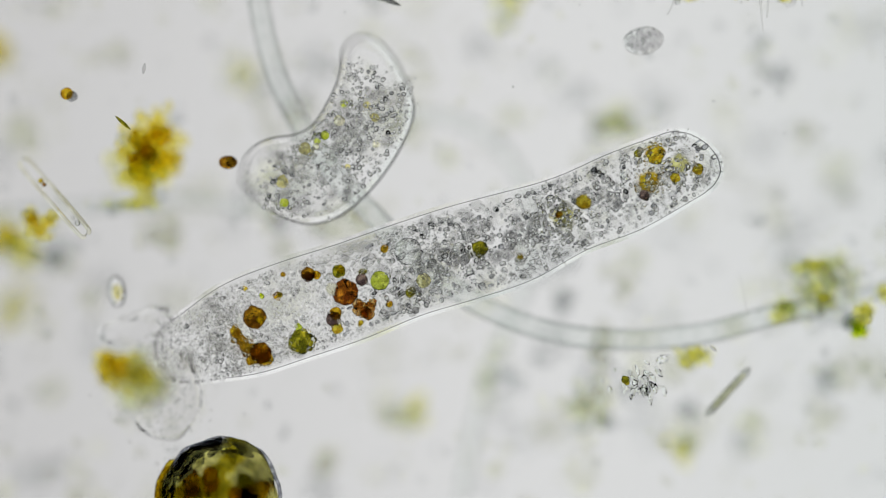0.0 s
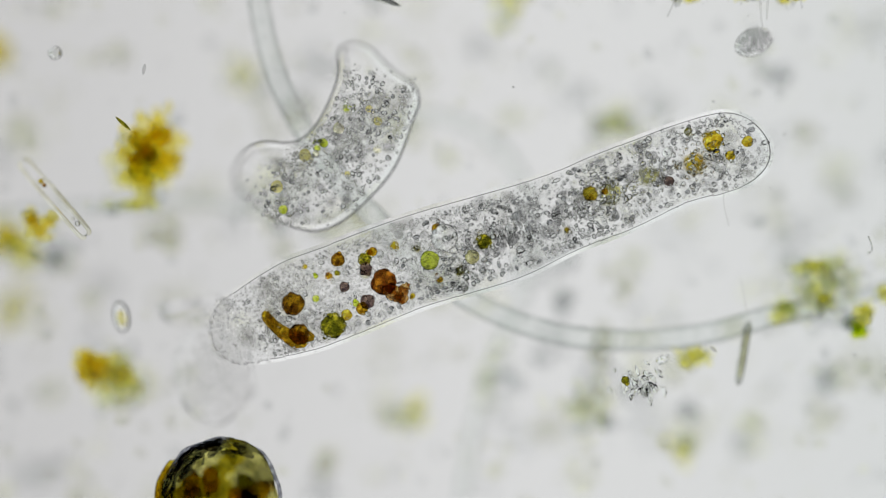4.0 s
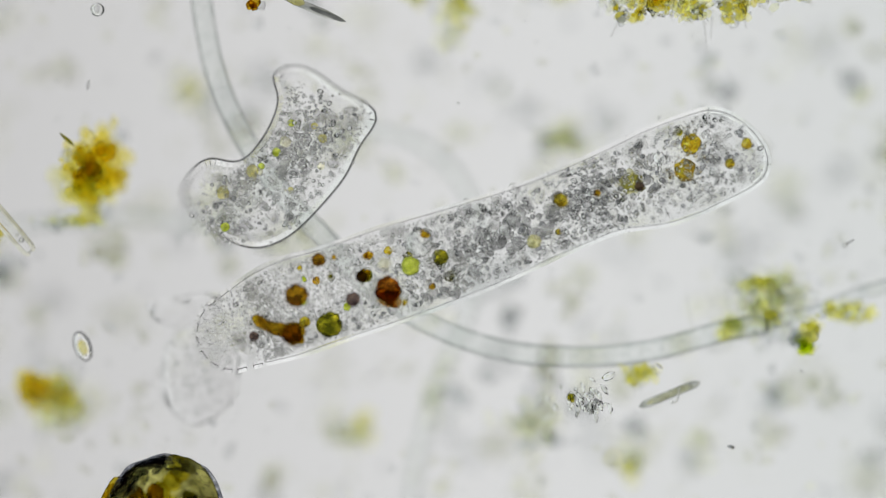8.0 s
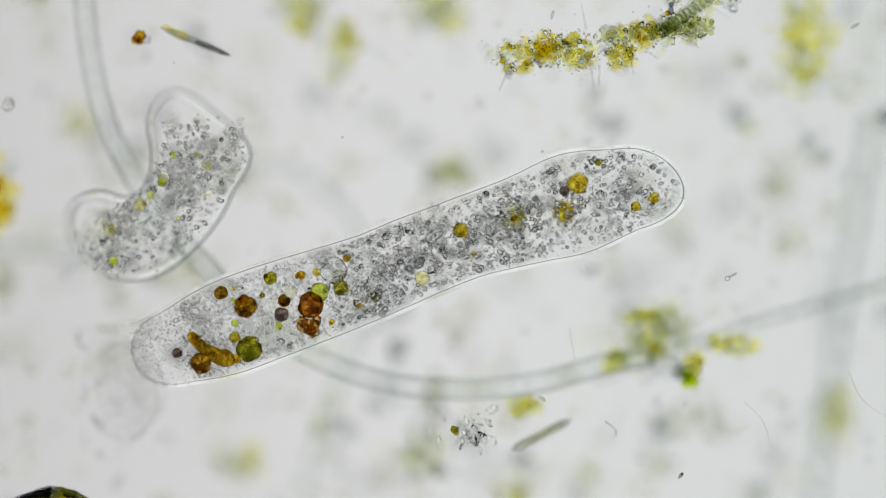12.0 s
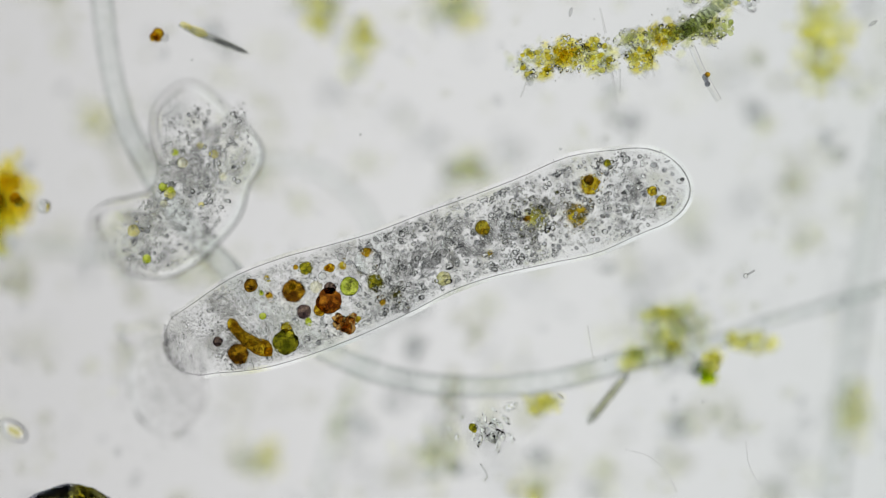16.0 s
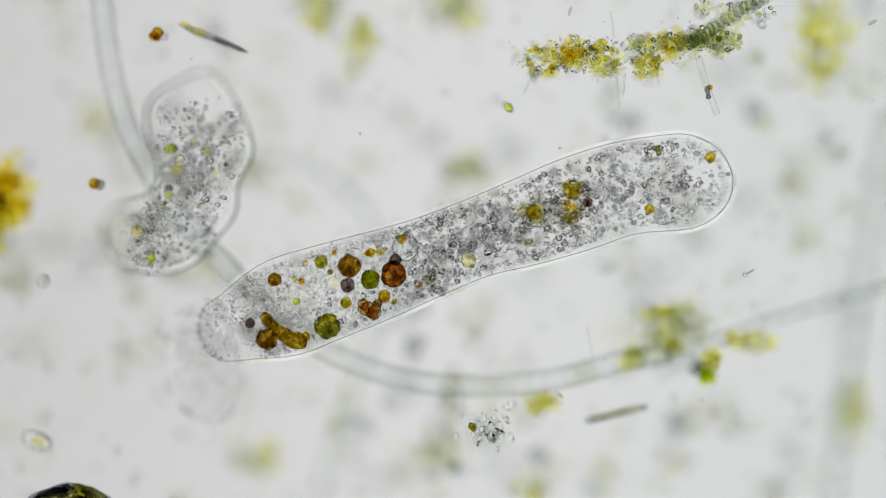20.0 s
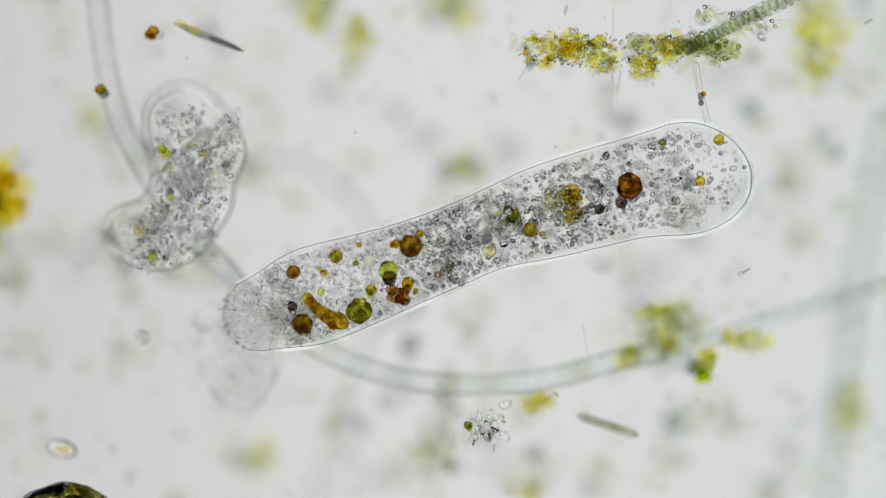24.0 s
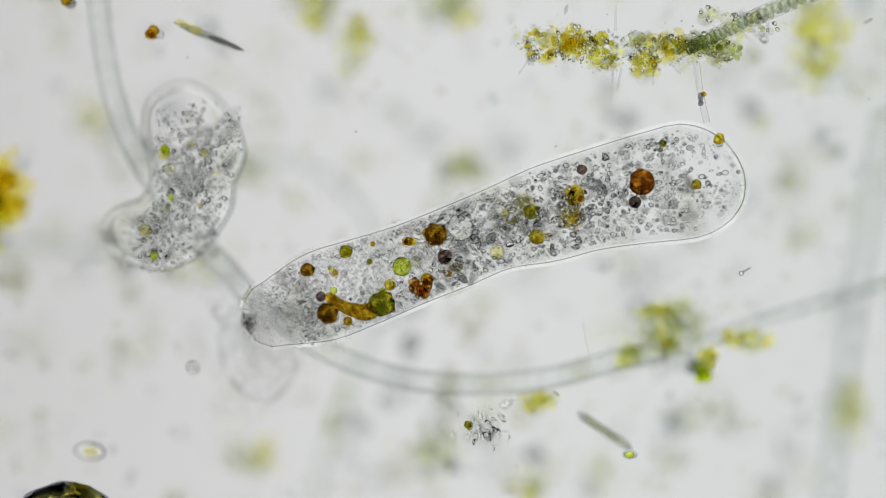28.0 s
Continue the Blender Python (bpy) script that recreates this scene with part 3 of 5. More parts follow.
    food("food_ball", YELLOW, 18, "round golden food ball", -0.045, [(0, 1160, 272), (3, 1242, 262), (6, 1297, 230), (8, 1222, 255), (11, 1080, 302), (15, 1045, 325), (17, 1036, 326), (20, 1013, 335), (25, 1012, 345), (28, 1016, 345)], 0.18)
    food("food_ball", YELLOW, 19, "round mustard food ball", -0.07, [(0, 1150, 322), (3, 1205, 296), (6, 1287, 282), (8, 1212, 302), (11, 1055, 352), (15, 1022, 380), (17, 1018, 380), (20, 1012, 380), (25, 1015, 378), (28, 1012, 385)], 0.3)
    food("food_ball", YELLOW, 13, "small yellow food ball", 0.0, [(0, 1032, 358), (3, 1040, 345), (6, 1060, 340), (8, 991, 355), (11, 868, 387), (15, 845, 405), (17, 867, 398), (20, 945, 375), (25, 940, 415), (28, 950, 420)], 0.15)
    food("food_ball", PALE_OLIVE, 16, "olive food ball", -0.09, [(0, 1205, 290), (3, 1128, 322), (6, 1195, 305), (8, 1118, 325), (11, 968, 358), (15, 948, 378), (17, 955, 378), (20, 930, 372), (25, 885, 385), (28, 898, 382)], 0.2)
    food("vacuole", VACUOLE, 24, "clear round water bubble", 0.0, [(0, 722, 445), (3, 772, 430), (6, 812, 410), (8, 743, 430), (11, 634, 461), (15, 641, 465), (17, 660, 456), (20, 717, 438), (25, 795, 410), (28, 815, 402)], 0.05)
    food("algal_cell", GREEN, 17, "bright green swallowed algal cell", 0.0, [(0, 672, 497), (3, 740, 470), (6, 797, 452), (8, 726, 471), (11, 610, 499), (15, 612, 508), (17, 627, 504), (20, 655, 495), (25, 697, 476), (28, 711, 472)], 0.1)
    food("food_ball", BROWN, 20, "dark brown food ball", 0.01, [(0, 450, 562), (3, 498, 548), (6, 563, 522), (8, 525, 523), (11, 473, 528), (15, 498, 520), (17, 537, 508), (19, 585, 487), (20, 618, 471), (21.5, 664, 462), (23.5, 715, 440), (25, 745, 430), (28, 771, 415)], 0.12)
    worm = [(-0.040, 0.030, 0), (-0.030, 0.016, 0.003), (-0.012, 0.001, 0), (0.004, -0.007, 0.002), (0.018, -0.013, 0), (0.030, -0.012, 0.002), (0.039, -0.006, 0)]
    inclusion(body, shapes, "food_worm", tube("food_worm", worm, 0.0128, AMBER, 18, 6, lambda f: 0.08 + 0.92 * min(1.0, (min(f, 1 - f) / 0.13)) ** 0.5, 0.7), "long curved amber food mass", 0.012, [(0, 445, 614), (3, 480, 594), (6, 553, 572), (8, 495, 578), (11, 416, 603), (15, 430, 600), (17, 452, 596), (20, 502, 587), (21.5, 540, 571), (23.5, 568, 556), (25, 592, 546), (28, 622, 543)], 0.03)
    food("food_ball", BROWN, 19, "round brown food ball", 0.01, [(0, 462, 625), (3, 502, 605), (6, 590, 572), (8, 518, 592), (11, 398, 626), (15, 410, 628), (17, 432, 622), (20, 472, 601), (25, 553, 568), (28, 580, 555)], 0.12)
    food("food_ball", OLIVE, 22, "dark olive food mass", -0.02, [(0, 535, 605), (3, 572, 587), (6, 632, 562), (8, 585, 575), (11, 485, 600), (15, 495, 607), (17, 517, 601), (20, 580, 578), (25, 652, 545), (28, 677, 538)], 0.26)
    food("food_ball", RUST, 22, "round red brown food ball", -0.01, [(0, 612, 517), (3, 658, 510), (6, 730, 485), (8, 687, 512), (11, 590, 522), (12.5, 555, 540), (15, 578, 535), (17, 592, 526), (19, 645, 495), (20, 697, 485), (21.5, 895, 396), (23.5, 1098, 335), (25, 1127, 322), (28, 1137, 322)], 0.14)
    food("food_ball", PLUM, 13, "dark plum brown food ball", 0.0, [(0, 590, 565), (3, 640, 545), (6, 672, 518), (8, 625, 530), (11, 523, 545), (12.5, 506, 555), (15, 530, 555), (17, 550, 545), (20, 615, 505), (21.5, 640, 505), (23.5, 675, 497), (25, 718, 475), (28, 787, 455)], 0.15)
    torn = [(0, 645, 545), (3, 685, 527), (6, 740, 505), (8, 690, 525), (11, 590, 555), (15, 600, 572), (17, 620, 565), (20, 655, 545), (25, 720, 515), (28, 745, 507)]
    for dx, dy, rad in ((-12, -6, 9), (8, 4, 11), (2, 12, 8), (14, -9, 7), (-4, 3, 12)):
        food("food_shard", ORANGE, rad, "reddish torn food shard", 0.005, [(t, x + dx, y + dy) for t, x, y in torn], 0.9)
    food("bright_drop", PALE, 11, "bright pale drop", 0.03, [(0, 587, 512), (3, 628, 492), (6, 681, 473), (8, 680, 467), (11, 571, 493), (15, 532, 522), (17, 590, 492), (20, 590, 500), (25, 672, 455), (28, 737, 462)], 0.05)
    food("food_ball", OLIVE, 12, "small olive food ball", -0.01, [(0, 600, 480), (3, 620, 475), (6, 700, 430), (8, 648, 488), (11, 520, 476), (15, 535, 477), (17, 550, 468), (20, 568, 463), (25, 603, 452), (28, 612, 445)], 0.15)
    food("food_ball", YELLOW, 10, "yellow speck near the front", 0.0, [(0, 1235, 300), (3, 1300, 262), (6, 1370, 235), (8, 1320, 255), (10, 1266, 302), (11, 1213, 328), (15, 1178, 352), (17, 1168, 353), (20, 1258, 278), (25, 1278, 242), (28, 1273, 246)], 0.25)
    food("food_ball", PLUM, 11, "dark grey food ball beside a brown one", 0.012, [(0, 640, 495), (3, 622, 478), (6, 700, 470), (8, 640, 490), (11, 545, 515), (15, 560, 515), (17, 610, 500), (20, 700, 460), (21.5, 870, 415), (23.5, 1080, 360), (25, 1113, 357), (28, 1124, 358)], 0.08)
    food("food_ball", OLIVE, 14, "olive food ball in the middle", -0.04, [(0, 850, 440), (3, 855, 430), (6, 865, 425), (8, 780, 455), (11, 645, 492), (15, 660, 500), (17, 664, 496), (20, 655, 495), (23.5, 880, 385), (25, 940, 380), (28, 940, 375)], 0.2)
    food("algal_cell", OVAL, 13, "pale yellow oval algal cell with dark rim", 0.0, [(0, 750, 497), (3, 758, 480), (6, 1040, 400), (8, 945, 428), (11, 799, 471), (15, 781, 492), (17, 792, 490), (20, 830, 462), (23.5, 862, 445), (25, 872, 445), (28, 880, 447)], 0.1)
    food("food_ball", YELLOW, 9, "yellow speck in the front", 0.0, [(0, 1195, 315), (3, 1265, 285), (6, 1345, 265), (8, 1290, 290), (11, 1180, 350), (15, 1150, 345), (17, 1160, 330), (20, 1150, 370), (23.5, 1237, 322), (25, 1238, 322), (28, 1233, 327)], 0.25)
    food("food_ball", BROWN, 12, "small brown food ball near the skin", 0.01, [(0, 545, 485), (3, 580, 470), (6, 632, 447), (8, 565, 460), (11, 437, 500), (15, 437, 507), (17, 453, 501), (20, 486, 495), (23.5, 514, 483), (25, 527, 480), (28, 544, 478)], 0.1)
    food("food_ball", PLUM, 9, "small dark grey food ball beside an amber one", 0.0, [(0, 1140, 345), (8, 1130, 330), (10, 1073, 312), (11, 1043, 320), (12.5, 1002, 338), (15, 1027, 333), (17, 1060, 300), (20, 1040, 358), (23.5, 1060, 375), (28, 1030, 300)], 0.15)
    food("food_ball", PLUM, 9, "small dark grey food ball", 0.0, [(0, 545, 490), (3, 622, 476), (6, 525, 578), (8, 450, 595), (11, 355, 608), (15, 370, 608), (17, 397, 598), (20, 442, 572), (21.5, 484, 556), (25, 533, 537), (28, 568, 525)], 0.15)
    food("food_ball", AMBER, 11, "small amber food ball", 0.0, [(0, 594, 555), (3, 622, 556), (6, 683, 520), (8, 645, 487), (10, 592, 495), (11, 540, 517), (12.5, 508, 532), (15, 560, 545), (17, 575, 545), (20, 680, 525), (21.5, 690, 515), (25, 735, 497), (28, 755, 495)], 0.15)
    food("food_ball", YELLOW, 10, "small yellow olive food ball", 0.0, [(0, 597, 582), (3, 628, 572), (6, 590, 535), (8, 540, 570), (10, 497, 570), (11, 478, 575), (12.5, 412, 600), (15, 480, 587), (17, 530, 570), (20, 612, 537), (21.5, 632, 530), (25, 668, 508), (28, 690, 505)], 0.15)
    food("food_ball", PALE_OLIVE, 19, "dim olive food mass deep inside", -0.10, [(0, 1000, 382), (6, 1130, 322), (8, 1115, 325), (11, 962, 364), (15, 945, 385), (17, 952, 382), (20, 950, 378), (21.5, 985, 356), (23.5, 982, 352), (28, 925, 362)], 0.3)
    kinds = [(YELLOW, "small yellow food speck"), (OLIVE, "small olive food speck"), (AMBER, "small golden food speck"), (GREEN, "small green food speck"), (AMBER, "small amber food speck")]
    for i in range(18):
        mat, label = kinds[i % 5]
        s, v = (r.uniform(0.10, 0.46), r.uniform(-0.7, 0.7)) if i < 15 else (r.uniform(0.6, 0.96), r.uniform(-0.7, 0.7))
        ob = part("food_speck", lumpy("food_speck", r.uniform(4.5, 9.5), mat, 0.2, 1 + i % 2, i, 2), body, label)
        drift(ob, shapes, s, v, r.uniform(-0.03, 0.02), r.uniform(-0.05, 0.08))
    for i in range(26):
        s, v = r.uniform(0.10, 0.95), r.uniform(-0.7, 0.7)
        ob = part("bubble", lumpy("bubble", r.uniform(6, 12), VACUOLE if i % 2 else SHADE, 0.1, 1, i + 60, 2), body, "small round bubble")
        drift(ob, shapes, s, v, r.uniform(-0.05, 0.02), r.uniform(-0.05, 0.05))
    # the wrinkled tail lobe that trails behind
    g = random.Random(11)
    items = [(0, 0, 0, 0.064, 1.12, 1.42, 0.45, 0.22)]
    ob = inclusion(body, shapes, "tail_lobe", blobs("tail_lobe", items, TAIL, 4, 0.12, 5), "pale wrinkled tail lobe", -0.125,
                   [(0, 285, 690, -0.06), (3, 362, 668, -0.125), (6, 418, 652), (8, 358, 660), (10, 300, 670), (11, 255, 668), (15, 285, 690), (17, 305, 672), (20, 360, 660), (23.5, 412, 642), (25, 437, 625), (28, 458, 620)])
    arm = [(0, 235, 580, -0.075), (3, 318, 562, -0.11), (6, 385, 535), (8, 325, 548), (10, 275, 565), (11, 228, 580), (15, 255, 590), (17, 275, 585), (20, 330, 570), (23.5, 385, 560), (25, 415, 545), (28, 430, 548)]
    inclusion(body, shapes, "tail_arm", blobs("tail_arm", [(0, 0, 0, 0.03, 2.2, 0.8, 0.6, 0.12)], TAIL, 4, 0.5, 9), "pale wrinkled tail arm", -0.10, arm)
    items = [(g.gauss(0, 0.04), g.gauss(0, 0.045), g.gauss(0, 0.01), g.uniform(0.0015, 0.004)) for _ in range(420)]
    tagged(part("tail_grit", blobs("tail_grit", items, GRIT), ob, "fine grains in the tail lobe"), kind="stuff")


def build_small():
    body, shapes = amoeba("amoeba", "smaller curved clear amoeba with scattered granules", SMALL, 72, 0.0, 0.009, 0.0, HYALINE, -0.055, 0.05, 0.085, 0.03, 0.0036)
    r = random.Random(5)
    for i in range(30):
        s, v = r.uniform(0.12, 0.96), r.uniform(-0.72, 0.72)
        me = blobs("granule_raft", cloud(shapes, s, v, 0.022, 7, (0.0018, 0.0042), 0.012, i, 0.8), GRANULE, 2)
        ob = tagged(part("granule_raft", me, body, "raft of dark round granules"), kind="stuff")
        drift(ob, shapes, s, v, -0.02 + r.uniform(-0.02, 0.02), r.uniform(-0.03, 0.03), 0.018)
        s, v = r.uniform(0.12, 0.96), r.uniform(-0.7, 0.7)
        me = blobs("plasm_grit", cloud(shapes, s, v, 0.026, 40, (0.0010, 0.0026), 0.014, i + 300, 0.82), SPECK if i % 3 else GRIT)
        ob = tagged(part("plasm_grit", me, body, "fine pale grains"), kind="stuff")
        drift(ob, shapes, s, v, -0.02 + r.uniform(-0.015, 0.015), 0, 0.012)
    for i in range(120):
        s, v = r.uniform(0.12, 0.96), r.uniform(-0.72, 0.72)
        ob = part("granule", GRAINS[i % 16], body, "", None)
        ob.scale = [r.uniform(0.0013, 0.0032) * k for k in (r.uniform(1, 1.4), 1, 1)]
        drift(ob, shapes, s, v, -0.012 + r.gauss(0, 0.012), 0, 0.03 if i % 2 else 0.0)
    for i in range(14):
        s, v = r.uniform(0.14, 0.96), r.uniform(-0.65, 0.65)
        me = blobs("plasm_mist", cloud(shapes, s, v, 0.026, 9, (0.004, 0.011), 0.012, i + 1700, 0.72), MIST, 2, 0.4, i)
        ob = tagged(part("plasm_mist", me, body, "soft grey cloud in the plasm"), kind="stuff")
        drift(ob, shapes, s, v, r.uniform(-0.12, -0.05), 0)
    for i in range(3):
        s, v = r.uniform(0.12, 0.9), r.uniform(-0.4, 0.4)
        me = blobs("grey_patch", cloud(shapes, s, v, 0.016, 4, (0.006, 0.011), 0.012, i + 700, 0.7), SHADE, 2, 0.3, i)
        ob = tagged(part("grey_patch", me, body, "grey granules deep in the plasm"), kind="stuff")
        drift(ob, shapes, s, v, -0.11, 0)
    for i in range(9):
        s, v = r.uniform(0.12, 0.8), r.uniform(-0.5, 0.6)
        mat, label = ((FLOC_GOLD, "small yellow food speck"), (GREEN, "small green food speck"), (PALE, "bright pale drop"))[i % 3]
        ob = part("food_speck", lumpy("food_speck", r.uniform(4.5, 9), mat, 0.15, 1, i + 40, 2), body, label)
        drift(ob, shapes, s, v, -0.02 + r.uniform(-0.02, 0.02), 0)
    r = random.Random(15)
    for i in range(80):
        s, v = (r.uniform(0.14, 0.94) if i % 2 else r.uniform(0.4, 0.9)), r.uniform(-0.68, 0.68)
        ob = part("granule", GRAINS[i % 16], body, "", None)
        ob.scale = [r.uniform(0.0024, 0.0044) * k for k in (r.uniform(1, 1.4), 1, 1)]
        drift(ob, shapes, s, v, -0.006 + r.gauss(0, 0.010), 0)
    for i in range(8):
        s, v = r.uniform(0.3, 0.92), r.uniform(-0.4, 0.4)
        me = blobs("grey_patch", cloud(shapes, s, v, 0.020, 4, (0.005, 0.009), 0.012, i + 760, 0.7), SHADE, 2, 0.3, i)
        ob = tagged(part("grey_patch", me, body, "grey granules deep in the plasm"), kind="stuff")
        drift(ob, shapes, s, v, r.uniform(-0.10, -0.05), 0)

    def drop(mat, rad, label, marks):
        inclusion(body, shapes, "food_drop", lumpy("food_drop", rad, mat, 0.15, 1, rad * 3), label, -0.01, marks)

    drop(FLOC_GOLD, 11, "bright yellow food drop", [(0, 540, 263), (3, 540, 272), (6, 540, 276), (8, 448, 303), (11, 300, 343), (15, 290, 348), (17, 307, 330), (20, 313, 300), (25, 290, 268), (28, 290, 272)])
    drop(PALE, 10, "pale yellow food drop", [(0, 601, 214), (3, 600, 226), (6, 600, 227), (8, 506, 252), (11, 346, 300), (15, 316, 288), (17, 325, 290), (20, 318, 285), (25, 300, 300), (28, 300, 300)])
    drop(FLOC_GOLD, 11, "pale golden food drop", [(0, 500, 322), (3, 492, 335), (6, 490, 312), (8, 396, 342), (11, 248, 385), (15, 230, 408), (17, 240, 407), (20, 242, 408), (25, 250, 408), (28, 258, 408)])
    drop(GREEN, 8, "small green food drop", [(0, 575, 240), (3, 572, 250), (6, 580, 255), (8, 490, 270), (11, 345, 298), (15, 285, 350), (17, 290, 300), (20, 305, 262), (25, 285, 265), (28, 292, 265)])


# ---- what lies about ----
def floc(label, marks, spread, mat, z, count, size=(6, 16), seed=0, extra=None, name="detritus_clump", group="detritus clumps"):
    """A loose heap of crumbs: each lump of it a mesh of its own."""
    r = random.Random(seed)
    root = new(name)
    root.location = at(marks[0], marks[1], z * 1.45)
    tagged(root, label, "detritus", group)
    sx, sy = spread if isinstance(spread, tuple) else (spread, spread)
    centres = [(r.uniform(0, 6.28), math.sqrt(r.random()) * 0.8) for _ in range(max(4, count // 7))]
    for k in range(int(count * 1.9)):
        a, d = centres[k % len(centres)]
        x = (math.cos(a) * d * sx + r.gauss(0, sx * 0.34)) / 1000
        y = (math.sin(a) * d * sy + r.gauss(0, sy * 0.34)) / 1000
        m = FLOC_GREY if k % 5 == 4 else extra if extra and (k % len(centres)) % 3 == 1 else mat
        ob = part("crumb", crumb(m, r.randrange(5)), root)
        q = r.uniform(*size) / 1000 * r.uniform(0.4, 0.95)
        ob.matrix_basis = Matrix.LocRotScale((x, y, r.gauss(0, 0.02)), Euler((r.uniform(-0.5, 0.5), r.uniform(-0.5, 0.5), r.uniform(0, 6.28))), (q * r.uniform(0.9, 1.6), q, q * 0.7))
    return root


def build_flocs():
    def heap(root):
        c = root.location.copy()
        movers.append((root, [(t, (c + Vector((dx / 1000, -dy / 1000, 0)), math.radians(a))) for t, dx, dy, a in ((0, 15, -3, 8), (1, 6, -4, 6), (3, -18, -7, 2), (6, -23, 3, 0), (28, -23, 3, 0))]))

    floc("golden brown flake of detritus with ragged edge", (-10, 350), (40, 48), FLOC_GOLD, -0.068, 110, (5, 13), 1, FLOC_GOLD)
    floc("soft yellow fringe of a golden flake", (-2, 358), (52, 60), FLOC_YELLOW, -0.11, 80, (9, 20), 41, FLOC_GOLD)
    heap(floc("yellow crumbs of detritus in a loose heap", (-85, 730), (30, 30), FLOC_GOLD, 0.075, 60, (5, 13), 2, FLOC_GOLD))
    heap(floc("yellow crumbs of detritus in a loose heap", (-36, 764), (30, 34), FLOC_YELLOW, 0.075, 50, (5, 12), 3, FLOC_GOLD))
    heap(floc("soft yellow fringe of loose crumbs", (-50, 758), (66, 60), FLOC_PALE, 0.13, 60, (9, 19), 42, FLOC_PALE))
    floc("pale yellow streak of crumbs along a thread", (-55, 446), (74, 6), FLOC_PALE, -0.09, 40, (6, 12), 55, FLOC_YELLOW)
    floc("dull yellow blurred crumbs", (-255, 510), (52, 40), FLOC_YELLOW, -0.2, 40, (8, 20), 4, FLOC_GOLD)
    floc("grey blurred crumbs of detritus", (-170, 520), 30, FLOC_GREY, -0.2, 26, (8, 16), 5)
    floc("small yellow detritus beside a glass needle", (-195, 473), 24, FLOC_GOLD, -0.07, 22, (6, 14), 6)
    floc("orange blurred crumbs of detritus", (-272, 173), 28, FLOC_GOLD, -0.24, 20, (9, 18), 7)
    floc("pale orange blurred detritus", (-245, 638), 34, FLOC_PALE, -0.28, 26, (9, 18), 8, FLOC_GOLD)
    floc("pale yellow speck of detritus", (-172, 775), 18, FLOC_PALE, -0.28, 14, (8, 14), 9)
    floc("pale yellow blurred detritus", (-212, 305), 34, FLOC_PALE, -0.28, 22, (8, 18), 10)
    floc("yellow green heap of algal debris", (1190, 566), (72, 46), FLOC_PALE, -0.10, 96, (6, 15), 11, FLOC_GREEN)
    floc("small yellow patch in algal debris", (1168, 560), (34, 15), FLOC_YELLOW, -0.08, 24, (7, 13), 51, FLOC_PALE)
    floc("small green yellow patch in algal debris", (1180, 608), (26, 18), FLOC_YELLOW, -0.08, 20, (7, 13), 52, FLOC_PALE)
    floc("yellow green heap of algal debris", (1198, 612), (48, 50), FLOC_PALE, -0.11, 60, (6, 15), 12, FLOC_GREY)
    floc("green blurred algal debris", (1124, 632), (28, 16), FLOC_GREEN, -0.11, 20, (8, 15), 13, FLOC_YELLOW)
    floc("bright green algal cells, clumped", (1258, 645), (18, 26), FLOC_YELLOW, -0.065, 32, (7, 14), 14, LIME)
    floc("grey crumbs beside bright green cells", (1238, 650), (10, 22), FLOC_GREY, -0.08, 22, (6, 12), 54)
    floc("yellow green crumbs of algal debris", (1312, 604), (44, 20), FLOC_YELLOW, -0.085, 46, (5, 11), 15, FLOC_PALE)
    floc("yellow green crumbs of algal debris", (1352, 602), (22, 20), FLOC_YELLOW, -0.085, 22, (5, 11), 56, FLOC_PALE)
    floc("faint grey green detritus", (838, 308), (44, 34), FLOC_PALE, -0.2, 46, (7, 16), 16, FLOC_GREEN)
    floc("faint yellow green detritus", (455, 805), (38, 42), FLOC_PALE, -0.2, 44, (7, 16), 17, FLOC_YELLOW)
    floc("pale green detritus beside crystal shards", (785, 802), (50, 46), FLOC_PALE, -0.12, 70, (7, 16), 18, FLOC_GREY)
    floc("bright yellow crumbs of algae", (966, 716), (32, 18), FLOC_YELLOW, -0.075, 64, (4, 9), 19, FLOC_YELLOW)
    floc("yellow blurred crumbs of detritus", (940, 858), (26, 32), FLOC_PALE, -0.17, 30, (8, 16), 20, FLOC_YELLOW)
    floc("pale blurred crumbs of detritus", (1065, 852), 36, FLOC_PALE, -0.2, 28, (7, 16), 21, FLOC_GREY)
    floc("grey blurred crumbs of detritus", (1197, 752), 28, FLOC_GREY, -0.2, 24, (7, 16), 22, FLOC_PALE)
    floc("yellow grey blurred detritus", (1510, 722), (30, 50), FLOC_PALE, -0.2, 48, (8, 16), 23, FLOC_YELLOW)
    floc("pale yellow and grey crumbs of detritus", (632, 88), (32, 46), FLOC_PALE, -0.13, 62, (6, 15), 24, FLOC_YELLOW)
    floc("pale yellow blurred detritus", (556, 20), (48, 40), FLOC_PALE, -0.15, 66, (7, 16), 25, FLOC_YELLOW)
    floc("pale yellow blurred detritus", (790, 8), (56, 38), FLOC_PALE, -0.16, 70, (7, 16), 26, FLOC_YELLOW)
    floc("faint yellow crumbs of detritus", (160, 205), 32, FLOC_PALE, -0.25, 24, (8, 16), 27, FLOC_YELLOW)
    floc("faint grey crumbs of detritus", (205, 235), 26, FLOC_GREY, -0.25, 14, (7, 13), 28, FLOC_PALE)
    floc("faint yellow speck of detritus", (535, 358), 18, FLOC_PALE, -0.22, 12, (7, 13), 29)
    floc("faint yellow speck of detritus", (648, 290), 20, FLOC_PALE, -0.24, 12, (7, 13), 30)
    floc("faint yellow speck of detritus", (862, 545), 20, FLOC_PALE, -0.24, 12, (7, 13), 31)
